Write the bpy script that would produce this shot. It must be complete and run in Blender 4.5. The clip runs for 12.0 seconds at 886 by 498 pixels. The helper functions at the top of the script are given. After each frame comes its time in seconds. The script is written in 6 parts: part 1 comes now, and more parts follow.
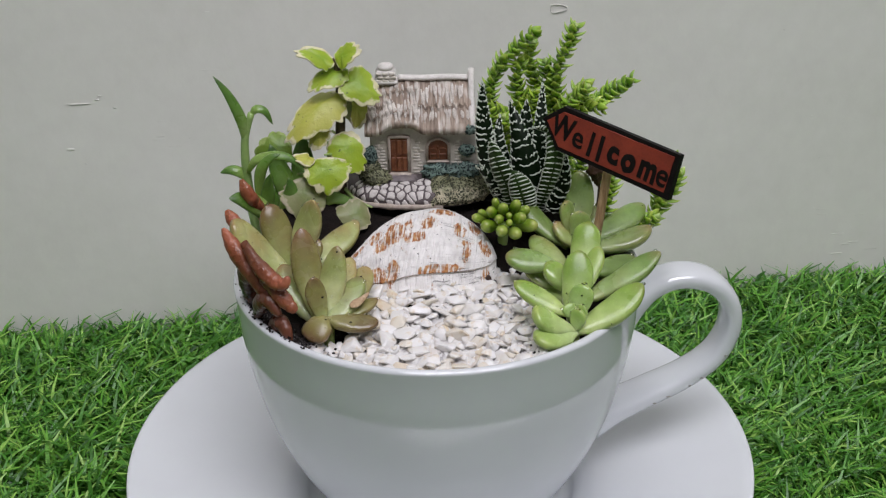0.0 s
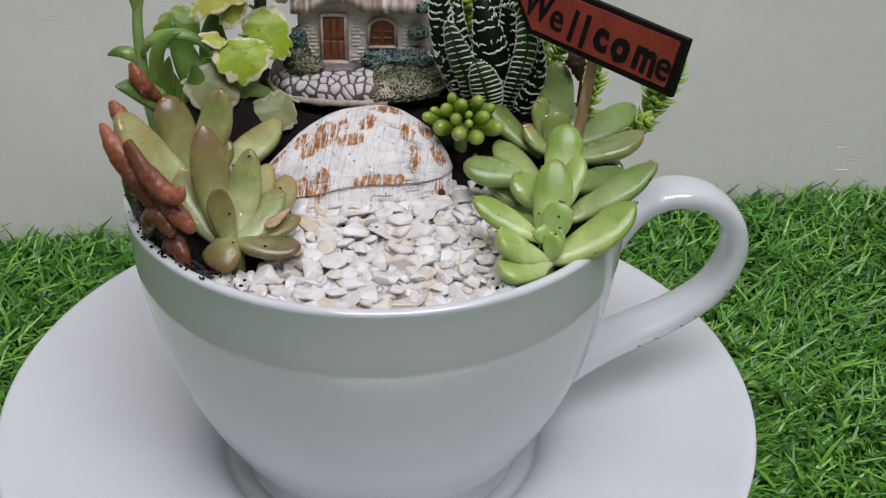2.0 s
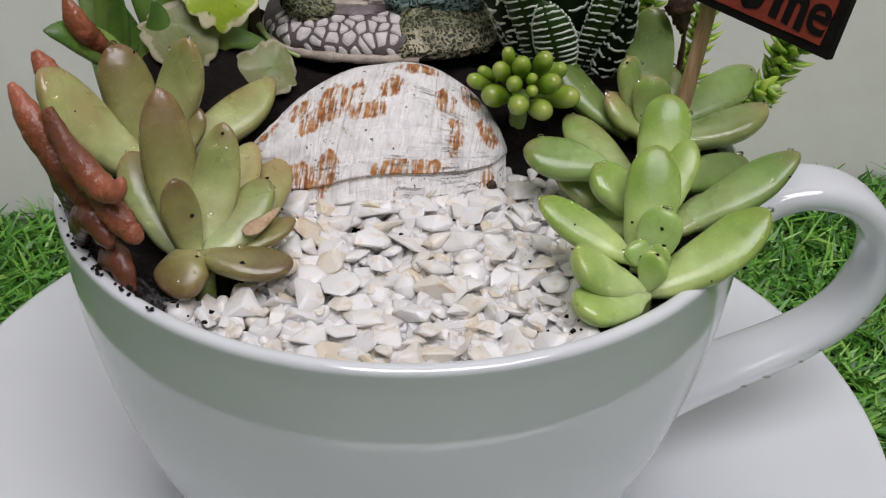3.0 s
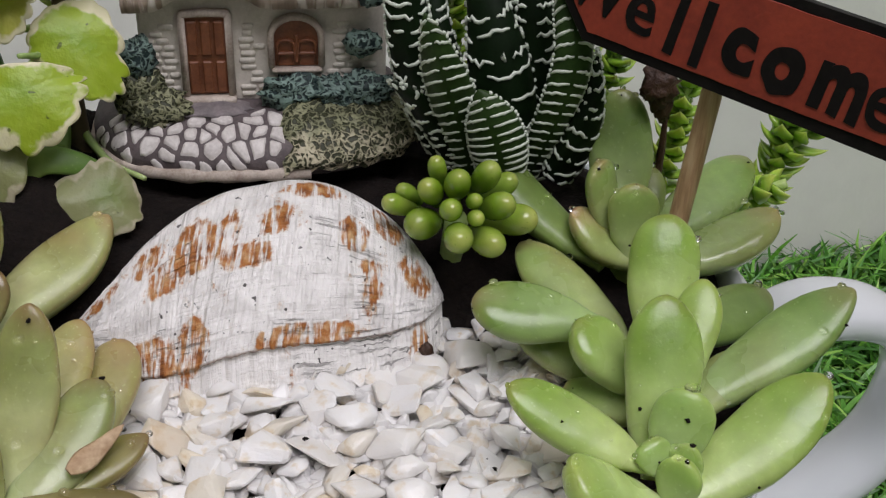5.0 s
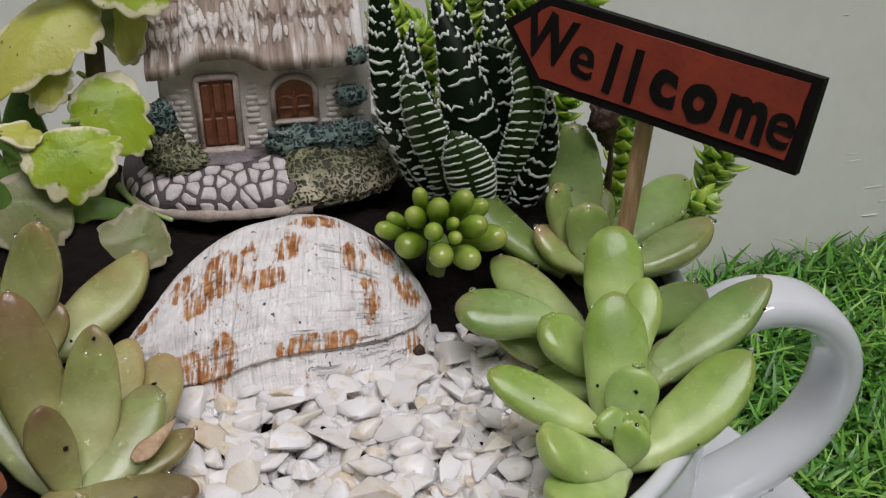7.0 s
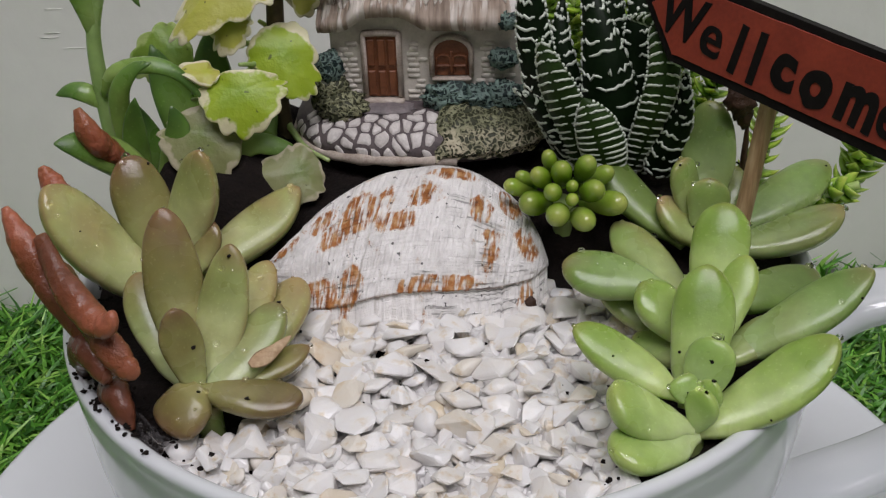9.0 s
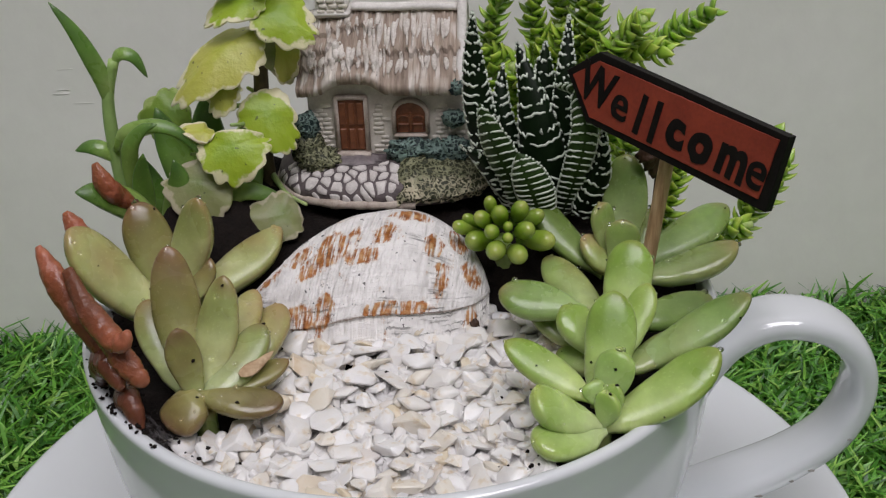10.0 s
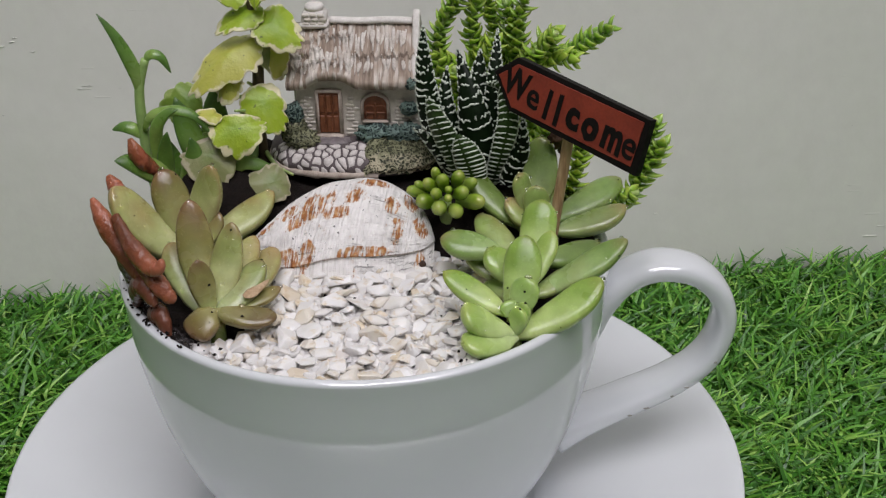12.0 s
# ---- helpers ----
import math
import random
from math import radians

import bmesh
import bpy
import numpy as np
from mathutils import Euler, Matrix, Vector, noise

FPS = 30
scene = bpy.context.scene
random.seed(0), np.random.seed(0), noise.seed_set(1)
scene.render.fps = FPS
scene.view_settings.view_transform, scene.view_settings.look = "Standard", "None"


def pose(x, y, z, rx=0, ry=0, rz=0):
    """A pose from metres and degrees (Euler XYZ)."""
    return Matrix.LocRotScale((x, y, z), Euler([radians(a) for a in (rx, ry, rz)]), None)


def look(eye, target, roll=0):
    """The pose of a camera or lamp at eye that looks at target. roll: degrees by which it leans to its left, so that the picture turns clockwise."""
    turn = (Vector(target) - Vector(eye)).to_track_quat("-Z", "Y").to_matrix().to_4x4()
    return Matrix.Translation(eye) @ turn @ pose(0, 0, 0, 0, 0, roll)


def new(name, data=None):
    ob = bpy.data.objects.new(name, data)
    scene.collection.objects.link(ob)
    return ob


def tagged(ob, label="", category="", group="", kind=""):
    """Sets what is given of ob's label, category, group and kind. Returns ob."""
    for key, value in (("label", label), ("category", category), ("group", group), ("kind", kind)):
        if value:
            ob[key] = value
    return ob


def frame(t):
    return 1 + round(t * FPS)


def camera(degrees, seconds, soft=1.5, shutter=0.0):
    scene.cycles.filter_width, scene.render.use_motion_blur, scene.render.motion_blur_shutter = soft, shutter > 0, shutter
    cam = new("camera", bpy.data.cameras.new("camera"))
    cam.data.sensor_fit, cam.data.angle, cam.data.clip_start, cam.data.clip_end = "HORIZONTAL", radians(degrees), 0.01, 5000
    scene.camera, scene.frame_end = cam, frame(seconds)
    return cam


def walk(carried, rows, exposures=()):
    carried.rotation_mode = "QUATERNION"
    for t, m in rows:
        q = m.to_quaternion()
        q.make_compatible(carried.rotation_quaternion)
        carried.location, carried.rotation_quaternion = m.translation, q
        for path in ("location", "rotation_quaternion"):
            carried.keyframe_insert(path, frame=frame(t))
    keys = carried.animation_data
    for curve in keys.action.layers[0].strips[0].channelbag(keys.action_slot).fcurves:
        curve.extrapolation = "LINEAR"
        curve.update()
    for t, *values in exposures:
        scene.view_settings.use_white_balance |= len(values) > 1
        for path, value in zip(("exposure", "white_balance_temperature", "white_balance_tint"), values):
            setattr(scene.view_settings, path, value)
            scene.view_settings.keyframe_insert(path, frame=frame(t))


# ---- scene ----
cam = camera(41.15, 12.0, 1.25)
PATH = [
    (0.0, 0.00006, -0.36212, 0.29054, 62.904, 0.650, -0.639),
    (0.5, 0.00091, -0.38599, 0.29539, 63.809, 0.407, -0.207),
    (1.0, 0.00287, -0.38732, 0.28798, 62.406, -0.271, -0.108),
    (1.5, 0.00419, -0.34903, 0.27496, 61.486, -0.578, -0.377),
    (2.0, 0.00534, -0.29385, 0.25346, 58.733, -1.041, -1.905),
    (2.5, -0.00054, -0.24525, 0.22942, 56.565, -0.660, -0.380),
    (3.0, 0.00360, -0.21337, 0.21858, 56.381, -1.411, -0.294),
    (3.2, 0.00522, -0.20443, 0.21752, 56.325, -2.044, 0.421),
    (4.8, 0.00082, -0.14663, 0.19993, 57.613, -1.809, -5.750),
    (5.0, -0.00021, -0.14699, 0.20002, 58.504, -1.583, -7.223),
    (5.5, -0.00248, -0.15075, 0.19969, 59.403, -1.231, -10.397),
    (6.0, -0.00592, -0.16080, 0.20549, 60.369, 0.230, -10.807),
    (6.5, -0.00619, -0.17108, 0.21146, 60.597, 0.478, -11.396),
    (6.7, -0.00638, -0.17309, 0.21264, 60.519, 0.462, -10.883),
    (8.3, 0.01447, -0.18087, 0.21675, 58.616, 1.813, -0.223),
    (8.5, 0.01538, -0.18199, 0.21708, 58.700, 1.777, 1.540),
    (9.0, 0.01860, -0.18921, 0.21920, 58.675, 2.007, 4.269),
    (9.5, 0.02422, -0.20316, 0.22626, 59.745, 2.251, 4.322),
    (10.0, 0.02869, -0.22447, 0.23987, 60.303, 1.948, 3.719),
    (10.5, 0.02972, -0.23977, 0.24646, 60.386, 1.644, 3.493),
    (11.0, 0.03271, -0.25764, 0.25369, 59.926, 1.250, 2.722),
    (11.5, 0.03521, -0.27840, 0.26123, 60.409, 1.130, 2.811),
    (12.0, 0.03803, -0.29783, 0.26486, 60.819, 0.783, 2.638),
]
EXPOSURES = [(0.0, 0.08, 6250, 10), (1.0, 0.07, 6120, 10), (2.0, 0.04, 6220, 10), (3.0, 0.02, 6380, 10), (5.0, 0.00, 6380, 10), (6.6, -0.06, 6400, 10), (8.5, -0.16, 6400, 10), (9.2, -0.14, 6400, 10), (10.0, -0.08, 6400, 10), (11.5, -0.02, 6400, 10), (12.0, 0.01, 6400, 10)]
walk(cam, [(t, pose(x, y, z, rx, ry, rz)) for t, x, y, z, rx, ry, rz in PATH], EXPOSURES)

# ---- light: a closed room with one ceiling panel ----
world = bpy.data.worlds.new("room_air")
world.use_nodes = True
world.node_tree.nodes["Background"].inputs[0].default_value = (0.85, 0.92, 1.0, 1)
world.node_tree.nodes["Background"].inputs[1].default_value = 0.03
scene.world = world
LAMP_AT = Vector((0.31, -0.86, 1.93))
panel = bpy.data.lights.new("ceiling_panel_light", "AREA")
panel.shape, panel.size, panel.size_y = "RECTANGLE", 1.5, 1.1
panel.energy, panel.color = 30.5, (0.995, 0.93, 0.985)
lamp = new("ceiling_panel_light", panel)
lamp.matrix_world = look(LAMP_AT, (LAMP_AT.x, LAMP_AT.y + 0.001, 0.0))

# ---- materials ----


def node_mat(name, rough=0.5, **given):
    m = bpy.data.materials.new(name)
    m.use_nodes = True
    nt = m.node_tree
    b = nt.nodes["Principled BSDF"]
    b.inputs["Roughness"].default_value = rough
    for key, value in given.items():
        b.inputs[key.replace("_", " ")].default_value = value
    return m, nt, b


def coords(nt, kind="Object", scale=(1, 1, 1)):
    c = nt.nodes.new("ShaderNodeTexCoord")
    mp = nt.nodes.new("ShaderNodeMapping")
    mp.inputs["Scale"].default_value = scale
    nt.links.new(c.outputs[kind], mp.inputs["Vector"])
    return mp.outputs["Vector"]


def noise_of(nt, vec, scale, detail=3.0, rough=0.55, distort=0.0):
    n = nt.nodes.new("ShaderNodeTexNoise")
    n.inputs["Scale"].default_value, n.inputs["Detail"].default_value = scale, detail
    n.inputs["Roughness"].default_value, n.inputs["Distortion"].default_value = rough, distort
    nt.links.new(vec, n.inputs["Vector"])
    return n.outputs["Fac"]


def ramp(nt, fac, stops, kind="LINEAR"):
    r = nt.nodes.new("ShaderNodeValToRGB")
    r.color_ramp.interpolation = kind
    e = r.color_ramp.elements
    while len(e) < len(stops):
        e.new(0.5)
    for i, (p, c) in enumerate(stops):
        e[i].position = p
        e[i].color = (*c, 1) if isinstance(c, tuple) else (c, c, c, 1)
    nt.links.new(fac, r.inputs["Fac"])
    return r.outputs["Color"]


def mix(nt, fac, a, b, mode="MIX"):
    n = nt.nodes.new("ShaderNodeMix")
    n.data_type, n.blend_type = "RGBA", mode
    for sock, v in ((n.inputs["Factor"], fac), (n.inputs["A"], a), (n.inputs["B"], b)):
        if isinstance(v, (int, float)):
            sock.default_value = v
        elif isinstance(v, tuple):
            sock.default_value = (*v, 1)
        else:
            nt.links.new(v, sock)
    return n.outputs["Result"]


def calc(nt, op, a, b=0.0):
    n = nt.nodes.new("ShaderNodeMath")
    n.operation = op
    for sock, v in ((n.inputs[0], a), (n.inputs[1], b)):
        if isinstance(v, (int, float)):
            sock.default_value = v
        else:
            nt.links.new(v, sock)
    return n.outputs[0]


def bump(nt, b, height, strength=0.3, distance=0.001):
    n = nt.nodes.new("ShaderNodeBump")
    n.inputs["Strength"].default_value, n.inputs["Distance"].default_value = strength, distance
    nt.links.new(height, n.inputs["Height"])
    nt.links.new(n.outputs["Normal"], b.inputs["Normal"])


def uv_parts(nt):
    c = nt.nodes.new("ShaderNodeTexCoord")
    s = nt.nodes.new("ShaderNodeSeparateXYZ")
    nt.links.new(c.outputs["UV"], s.inputs[0])
    return c.outputs["UV"], s.outputs[0], s.outputs[1]


def plain(name, dark, light, rough=0.5, scale=120.0, fine=900.0, relief=0.2, depth=0.0005, **given):
    """Two-scale mottled paint, plaster, wood or stone."""
    m, nt, b = node_mat(name, rough, **given)
    v = coords(nt)
    big, small = noise_of(nt, v, scale), noise_of(nt, v, fine, 4.0)
    both = calc(nt, "ADD", calc(nt, "MULTIPLY", big, 0.6), calc(nt, "MULTIPLY", small, 0.4))
    nt.links.new(ramp(nt, both, [(0.3, dark), (0.7, light)]), b.inputs["Base Color"])
    bump(nt, b, both, relief, depth)
    return m


def fleshy(name, base, body, tip, rough=0.3, blush=0.9, sub=0.12, rim=0.45, relief=0.07, edge_tint=None):
    """Waxy succulent leaf: pale at its base, tinted towards its tip, dusted and slightly pitted."""
    m, nt, b = node_mat(name, rough)
    v = coords(nt)
    uv, u, along = uv_parts(nt)
    wob = calc(nt, "ADD", along, calc(nt, "MULTIPLY", calc(nt, "SUBTRACT", noise_of(nt, v, 160.0), 0.5), 0.35))
    col = ramp(nt, wob, [(0.25, base), (0.72 * blush, body), (0.80 * blush, body), (min(blush + 0.10, 1.0), tip)])
    edge = calc(nt, "POWER", calc(nt, "ABSOLUTE", calc(nt, "COSINE", calc(nt, "MULTIPLY", u, 6.2832))), 18.0)
    col = mix(nt, calc(nt, "MULTIPLY", edge, calc(nt, "MULTIPLY", ramp(nt, wob, [(0.1, 0.25), (0.6, 1.0)]), rim)), col, edge_tint or tip)
    flush = ramp(nt, noise_of(nt, v, 75.0, 2.0), [(0.42, 0.0), (0.66, 0.62)])
    col = mix(nt, calc(nt, "MULTIPLY", flush, along), col, tip)
    bloom = calc(nt, "MULTIPLY", ramp(nt, noise_of(nt, v, 110.0), [(0.35, 0.0), (0.7, 1.0)]), 0.08)
    col = mix(nt, bloom, col, (0.40, 0.50, 0.27) if sub > 0.1 else body)
    mott = ramp(nt, noise_of(nt, v, 420.0, 4.0), [(0.3, 0.90), (0.7, 1.06)])
    col = mix(nt, 1.0, col, mott, "MULTIPLY")
    cloud = ramp(nt, noise_of(nt, v, 62.0, 2.0), [(0.36, (0.80, 0.84, 0.72)), (0.62, (1.12, 1.10, 1.10))])
    col = mix(nt, 1.0, col, cloud, "MULTIPLY")
    pores = ramp(nt, noise_of(nt, v, 1700.0, 1.0), [(0.66, 0.0), (0.74, 0.30)])
    col = mix(nt, pores, col, base)
    info = nt.nodes.new("ShaderNodeObjectInfo")
    tone = ramp(nt, info.outputs["Random"], [(0.0, (0.82, 0.86, 0.8)), (1.0, (1.12, 1.05, 1.0))])
    col = mix(nt, 1.0, col, tone, "MULTIPLY")
    nt.links.new(col, b.inputs["Base Color"])
    b.inputs["Subsurface Weight"].default_value = sub * 2.0
    b.inputs["Subsurface Radius"].default_value = (0.004, 0.005, 0.002)
    b.inputs["Subsurface Scale"].default_value = 1.0
    nt.links.new(ramp(nt, noise_of(nt, v, 95.0, 3.0), [(0.38, rough * 1.2), (0.52, rough * 0.9), (0.66, rough * 0.35)]), b.inputs["Roughness"])
    if sub > 0.1:
        b.inputs["Coat Weight"].default_value = 0.12
        b.inputs["Coat Roughness"].default_value = 0.10
    bump(nt, b, calc(nt, "ADD", noise_of(nt, v, 560.0, 5.0), calc(nt, "MULTIPLY", noise_of(nt, v, 140.0, 2.0), 1.5)), relief * 1.5, 0.0006)
    return m


def ceramic(name):
    m, nt, b = node_mat(name, 0.09, IOR=1.88)
    v = coords(nt)
    nt.links.new(ramp(nt, noise_of(nt, v, 25.0), [(0.3, (0.660, 0.682, 0.705)), (0.7, (0.690, 0.712, 0.735))]), b.inputs["Base Color"])
    nt.links.new(ramp(nt, noise_of(nt, v, 90.0, 4.0), [(0.35, 0.06), (0.8, 0.14)]), b.inputs["Roughness"])
    bump(nt, b, noise_of(nt, v, 45.0, 1.0), 0.02, 0.0004)
    return m


def turf_mat(name):
    m, nt, b = node_mat(name, 0.42)
    uv, u, along = uv_parts(nt)
    g = nt.nodes.new("ShaderNodeNewGeometry")
    tone = ramp(nt, g.outputs["Random Per Island"], [(0.0, (0.028, 0.11, 0.011)), (0.4, (0.065, 0.22, 0.020)), (0.75, (0.13, 0.34, 0.034)), (1.0, (0.28, 0.48, 0.09))])
    # painted shade: blade colour darkened at the roots, lightened towards the tips
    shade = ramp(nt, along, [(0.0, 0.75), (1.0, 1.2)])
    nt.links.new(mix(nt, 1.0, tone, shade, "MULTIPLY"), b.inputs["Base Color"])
    return m


def variegated(name, inner, body, rim):
    """Crenate leaf with a cream margin, veins and blotches."""
    m, nt, b = node_mat(name, 0.45)
    v = coords(nt)
    uv, rho, th = uv_parts(nt)
    blot = calc(nt, "MULTIPLY", calc(nt, "SUBTRACT", noise_of(nt, v, 190.0, 3.0), 0.5), 1.25)
    r2 = calc(nt, "ADD", rho, blot)
    col = ramp(nt, r2, [(0.1, inner), (0.55, body), (0.84, body), (0.94, rim)])
    vein = calc(nt, "MULTIPLY", calc(nt, "POWER", calc(nt, "ABSOLUTE", calc(nt, "SINE", calc(nt, "MULTIPLY", th, 31.4))), 10.0), rho)
    col = mix(nt, calc(nt, "MULTIPLY", vein, 0.03), col, rim)
    spot = ramp(nt, noise_of(nt, v, 620.0, 1.0), [(0.25, 1.0), (0.275, 0.0)])
    col = mix(nt, calc(nt, "MULTIPLY", spot, 0.7), col, (0.05, 0.06, 0.02))
    nt.links.new(col, b.inputs["Base Color"])
    b.inputs["Subsurface Weight"].default_value = 0.15
    b.inputs["Subsurface Radius"].default_value = (0.002, 0.003, 0.001)
    b.inputs["Subsurface Scale"].default_value = 1.0
    bump(nt, b, calc(nt, "ADD", noise_of(nt, v, 500.0), calc(nt, "MULTIPLY", vein, -0.06)), 0.45, 0.0006)
    return m


# rusty stains on the shell: along it, down it, their half sizes and strength
RUST_PATCHES = [(0.21, 0.31, 0.045, 0.09, 0.8), (0.25, 0.44, 0.050, 0.09, 0.8), (0.325, 0.37, 0.065, 0.12, 1.0), (0.40, 0.34, 0.035, 0.10, 0.7), (0.465, 0.46, 0.060, 0.06, 0.8), (0.52, 0.34, 0.055, 0.07, 0.7),
                (0.69, 0.36, 0.035, 0.09, 0.9), (0.78, 0.24, 0.040, 0.09, 1.0), (0.86, 0.47, 0.055, 0.16, 0.9), (0.23, 0.76, 0.080, 0.11, 1.0), (0.35, 0.75, 0.045, 0.12, 0.9), (0.60, 0.785, 0.110, 0.050, 1.0),
                (0.09, 0.31, 0.060, 0.10, 0.6), (0.59, 0.20, 0.080, 0.04, 0.6), (0.88, 0.92, 0.035, 0.09, 0.7), (0.33, 0.93, 0.020, 0.10, 0.8), (0.73, 0.58, 0.030, 0.14, 0.5)]


def shell_mat(name):
    m, nt, b = node_mat(name, 0.38)
    v = coords(nt)
    uv, u, w = uv_parts(nt)
    streak = nt.nodes.new("ShaderNodeMapping")
    streak.inputs["Scale"].default_value = (78.0, 7.0, 1.0)
    nt.links.new(uv, streak.inputs["Vector"])
    lines = noise_of(nt, streak.outputs["Vector"], 1.0, 4.0)
    worn = None
    for u0, w0, su, sw, amount in RUST_PATCHES:
        m1 = nt.nodes.new("ShaderNodeMapping")
        su, sw = su * 1.25, sw * 1.2
        m1.inputs["Location"].default_value = (-u0 / su, -w0 / sw, 0.0)
        m1.inputs["Scale"].default_value = (1.0 / su, 1.0 / sw, 0.0)
        nt.links.new(uv, m1.inputs["Vector"])
        far = nt.nodes.new("ShaderNodeVectorMath")
        far.operation = "LENGTH"
        nt.links.new(m1.outputs["Vector"], far.inputs[0])
        near = calc(nt, "MULTIPLY", ramp(nt, far.outputs["Value"], [(0.0, 1.0), (1.0, 0.0)]), amount)
        worn = near if worn is None else calc(nt, "MAXIMUM", worn, near)
    patch = calc(nt, "ADD", calc(nt, "MULTIPLY", worn, 0.72), calc(nt, "ADD", -0.06, calc(nt, "MULTIPLY", noise_of(nt, v, 230.0, 5.0, 0.68), 0.84)))
    rust = calc(nt, "MULTIPLY", ramp(nt, patch, [(0.47, 0.0), (0.55, 1.0)]), ramp(nt, calc(nt, "ADD", lines, calc(nt, "MULTIPLY", calc(nt, "SUBTRACT", noise_of(nt, v, 420.0, 3.0), 0.5), 0.45)), [(0.40, 0.0), (0.54, 1.0)]))
    chalk = ramp(nt, noise_of(nt, v, 300.0, 5.0), [(0.3, (0.76, 0.735, 0.71)), (0.6, (0.93, 0.905, 0.88))])
    rings = nt.nodes.new("ShaderNodeMapping")
    rings.inputs["Scale"].default_value = (6.0, 62.0, 1.0)
    nt.links.new(uv, rings.inputs["Vector"])
    ring = noise_of(nt, rings.outputs["Vector"], 1.0, 4.0, 0.6, 0.4)
    crack = calc(nt, "MULTIPLY", ramp(nt, ring, [(0.57, 0.0), (0.61, 1.0)]), ramp(nt, noise_of(nt, v, 70.0), [(0.53, 0.0), (0.60, 0.95)]))
    stain = calc(nt, "MULTIPLY", ramp(nt, patch, [(0.42, 0.0), (0.55, 0.45)]), ramp(nt, lines, [(0.40, 0.0), (0.56, 1.0)]))
    col = mix(nt, stain, chalk, (0.60, 0.43, 0.26))
    col = mix(nt, calc(nt, "MULTIPLY", crack, 0.70), col, (0.22, 0.20, 0.19))
    col = mix(nt, ramp(nt, w, [(0.808, 0.0), (0.820, 0.8), (0.832, 0.0)]), col, (0.33, 0.20, 0.15))
    grit = calc(nt, "MULTIPLY", ramp(nt, noise_of(nt, v, 950.0, 1.0), [(0.70, 0.0), (0.73, 0.9)]), ramp(nt, noise_of(nt, v, 130.0), [(0.48, 0.0), (0.55, 1.0)]))
    col = mix(nt, grit, col, (0.03, 0.025, 0.02))
    groove = ramp(nt, lines, [(0.30, 0.30), (0.40, 0.0)])
    col = mix(nt, groove, col, (0.45, 0.42, 0.39))
    rustc = ramp(nt, noise_of(nt, v, 500.0), [(0.3, (0.19, 0.055, 0.012)), (0.5, (0.44, 0.165, 0.038)), (0.68, (0.62, 0.38, 0.18))])
    col = mix(nt, rust, col, rustc)
    nt.links.new(col, b.inputs["Base Color"])
    bump(nt, b, calc(nt, "SUBTRACT", calc(nt, "ADD", lines, calc(nt, "MULTIPLY", ring, 0.45)), calc(nt, "MULTIPLY", crack, 0.5)), 0.95, 0.0010)
    return m


def pebble_mat(name):
    m, nt, b = node_mat(name, 0.30)
    v = coords(nt)
    info = nt.nodes.new("ShaderNodeObjectInfo")
    tone = ramp(nt, info.outputs["Random"], [(0.0, (0.84, 0.83, 0.825)), (0.45, (0.82, 0.805, 0.79)), (0.72, (0.80, 0.77, 0.73)), (0.88, (0.78, 0.725, 0.63)), (0.96, (0.72, 0.62, 0.46)), (0.985, (0.60, 0.56, 0.55)), (1.0, (0.74, 0.70, 0.66))])
    stain = ramp(nt, noise_of(nt, v, 260.0, 4.0), [(0.33, (0.86, 0.74, 0.56)), (0.43, (1.0, 0.985, 0.96)), (0.55, (1.0, 1.0, 1.0))])
    nt.links.new(mix(nt, 1.0, tone, stain, "MULTIPLY"), b.inputs["Base Color"])
    b.inputs["Coat Weight"].default_value = 0.25
    b.inputs["Coat Roughness"].default_value = 0.2
    b.inputs["Subsurface Weight"].default_value = 0.3
    b.inputs["Subsurface Radius"].default_value = (0.003, 0.003, 0.003)
    b.inputs["Subsurface Scale"].default_value = 1.0
    bump(nt, b, noise_of(nt, v, 700.0, 5.0), 0.45, 0.0005)
    return m


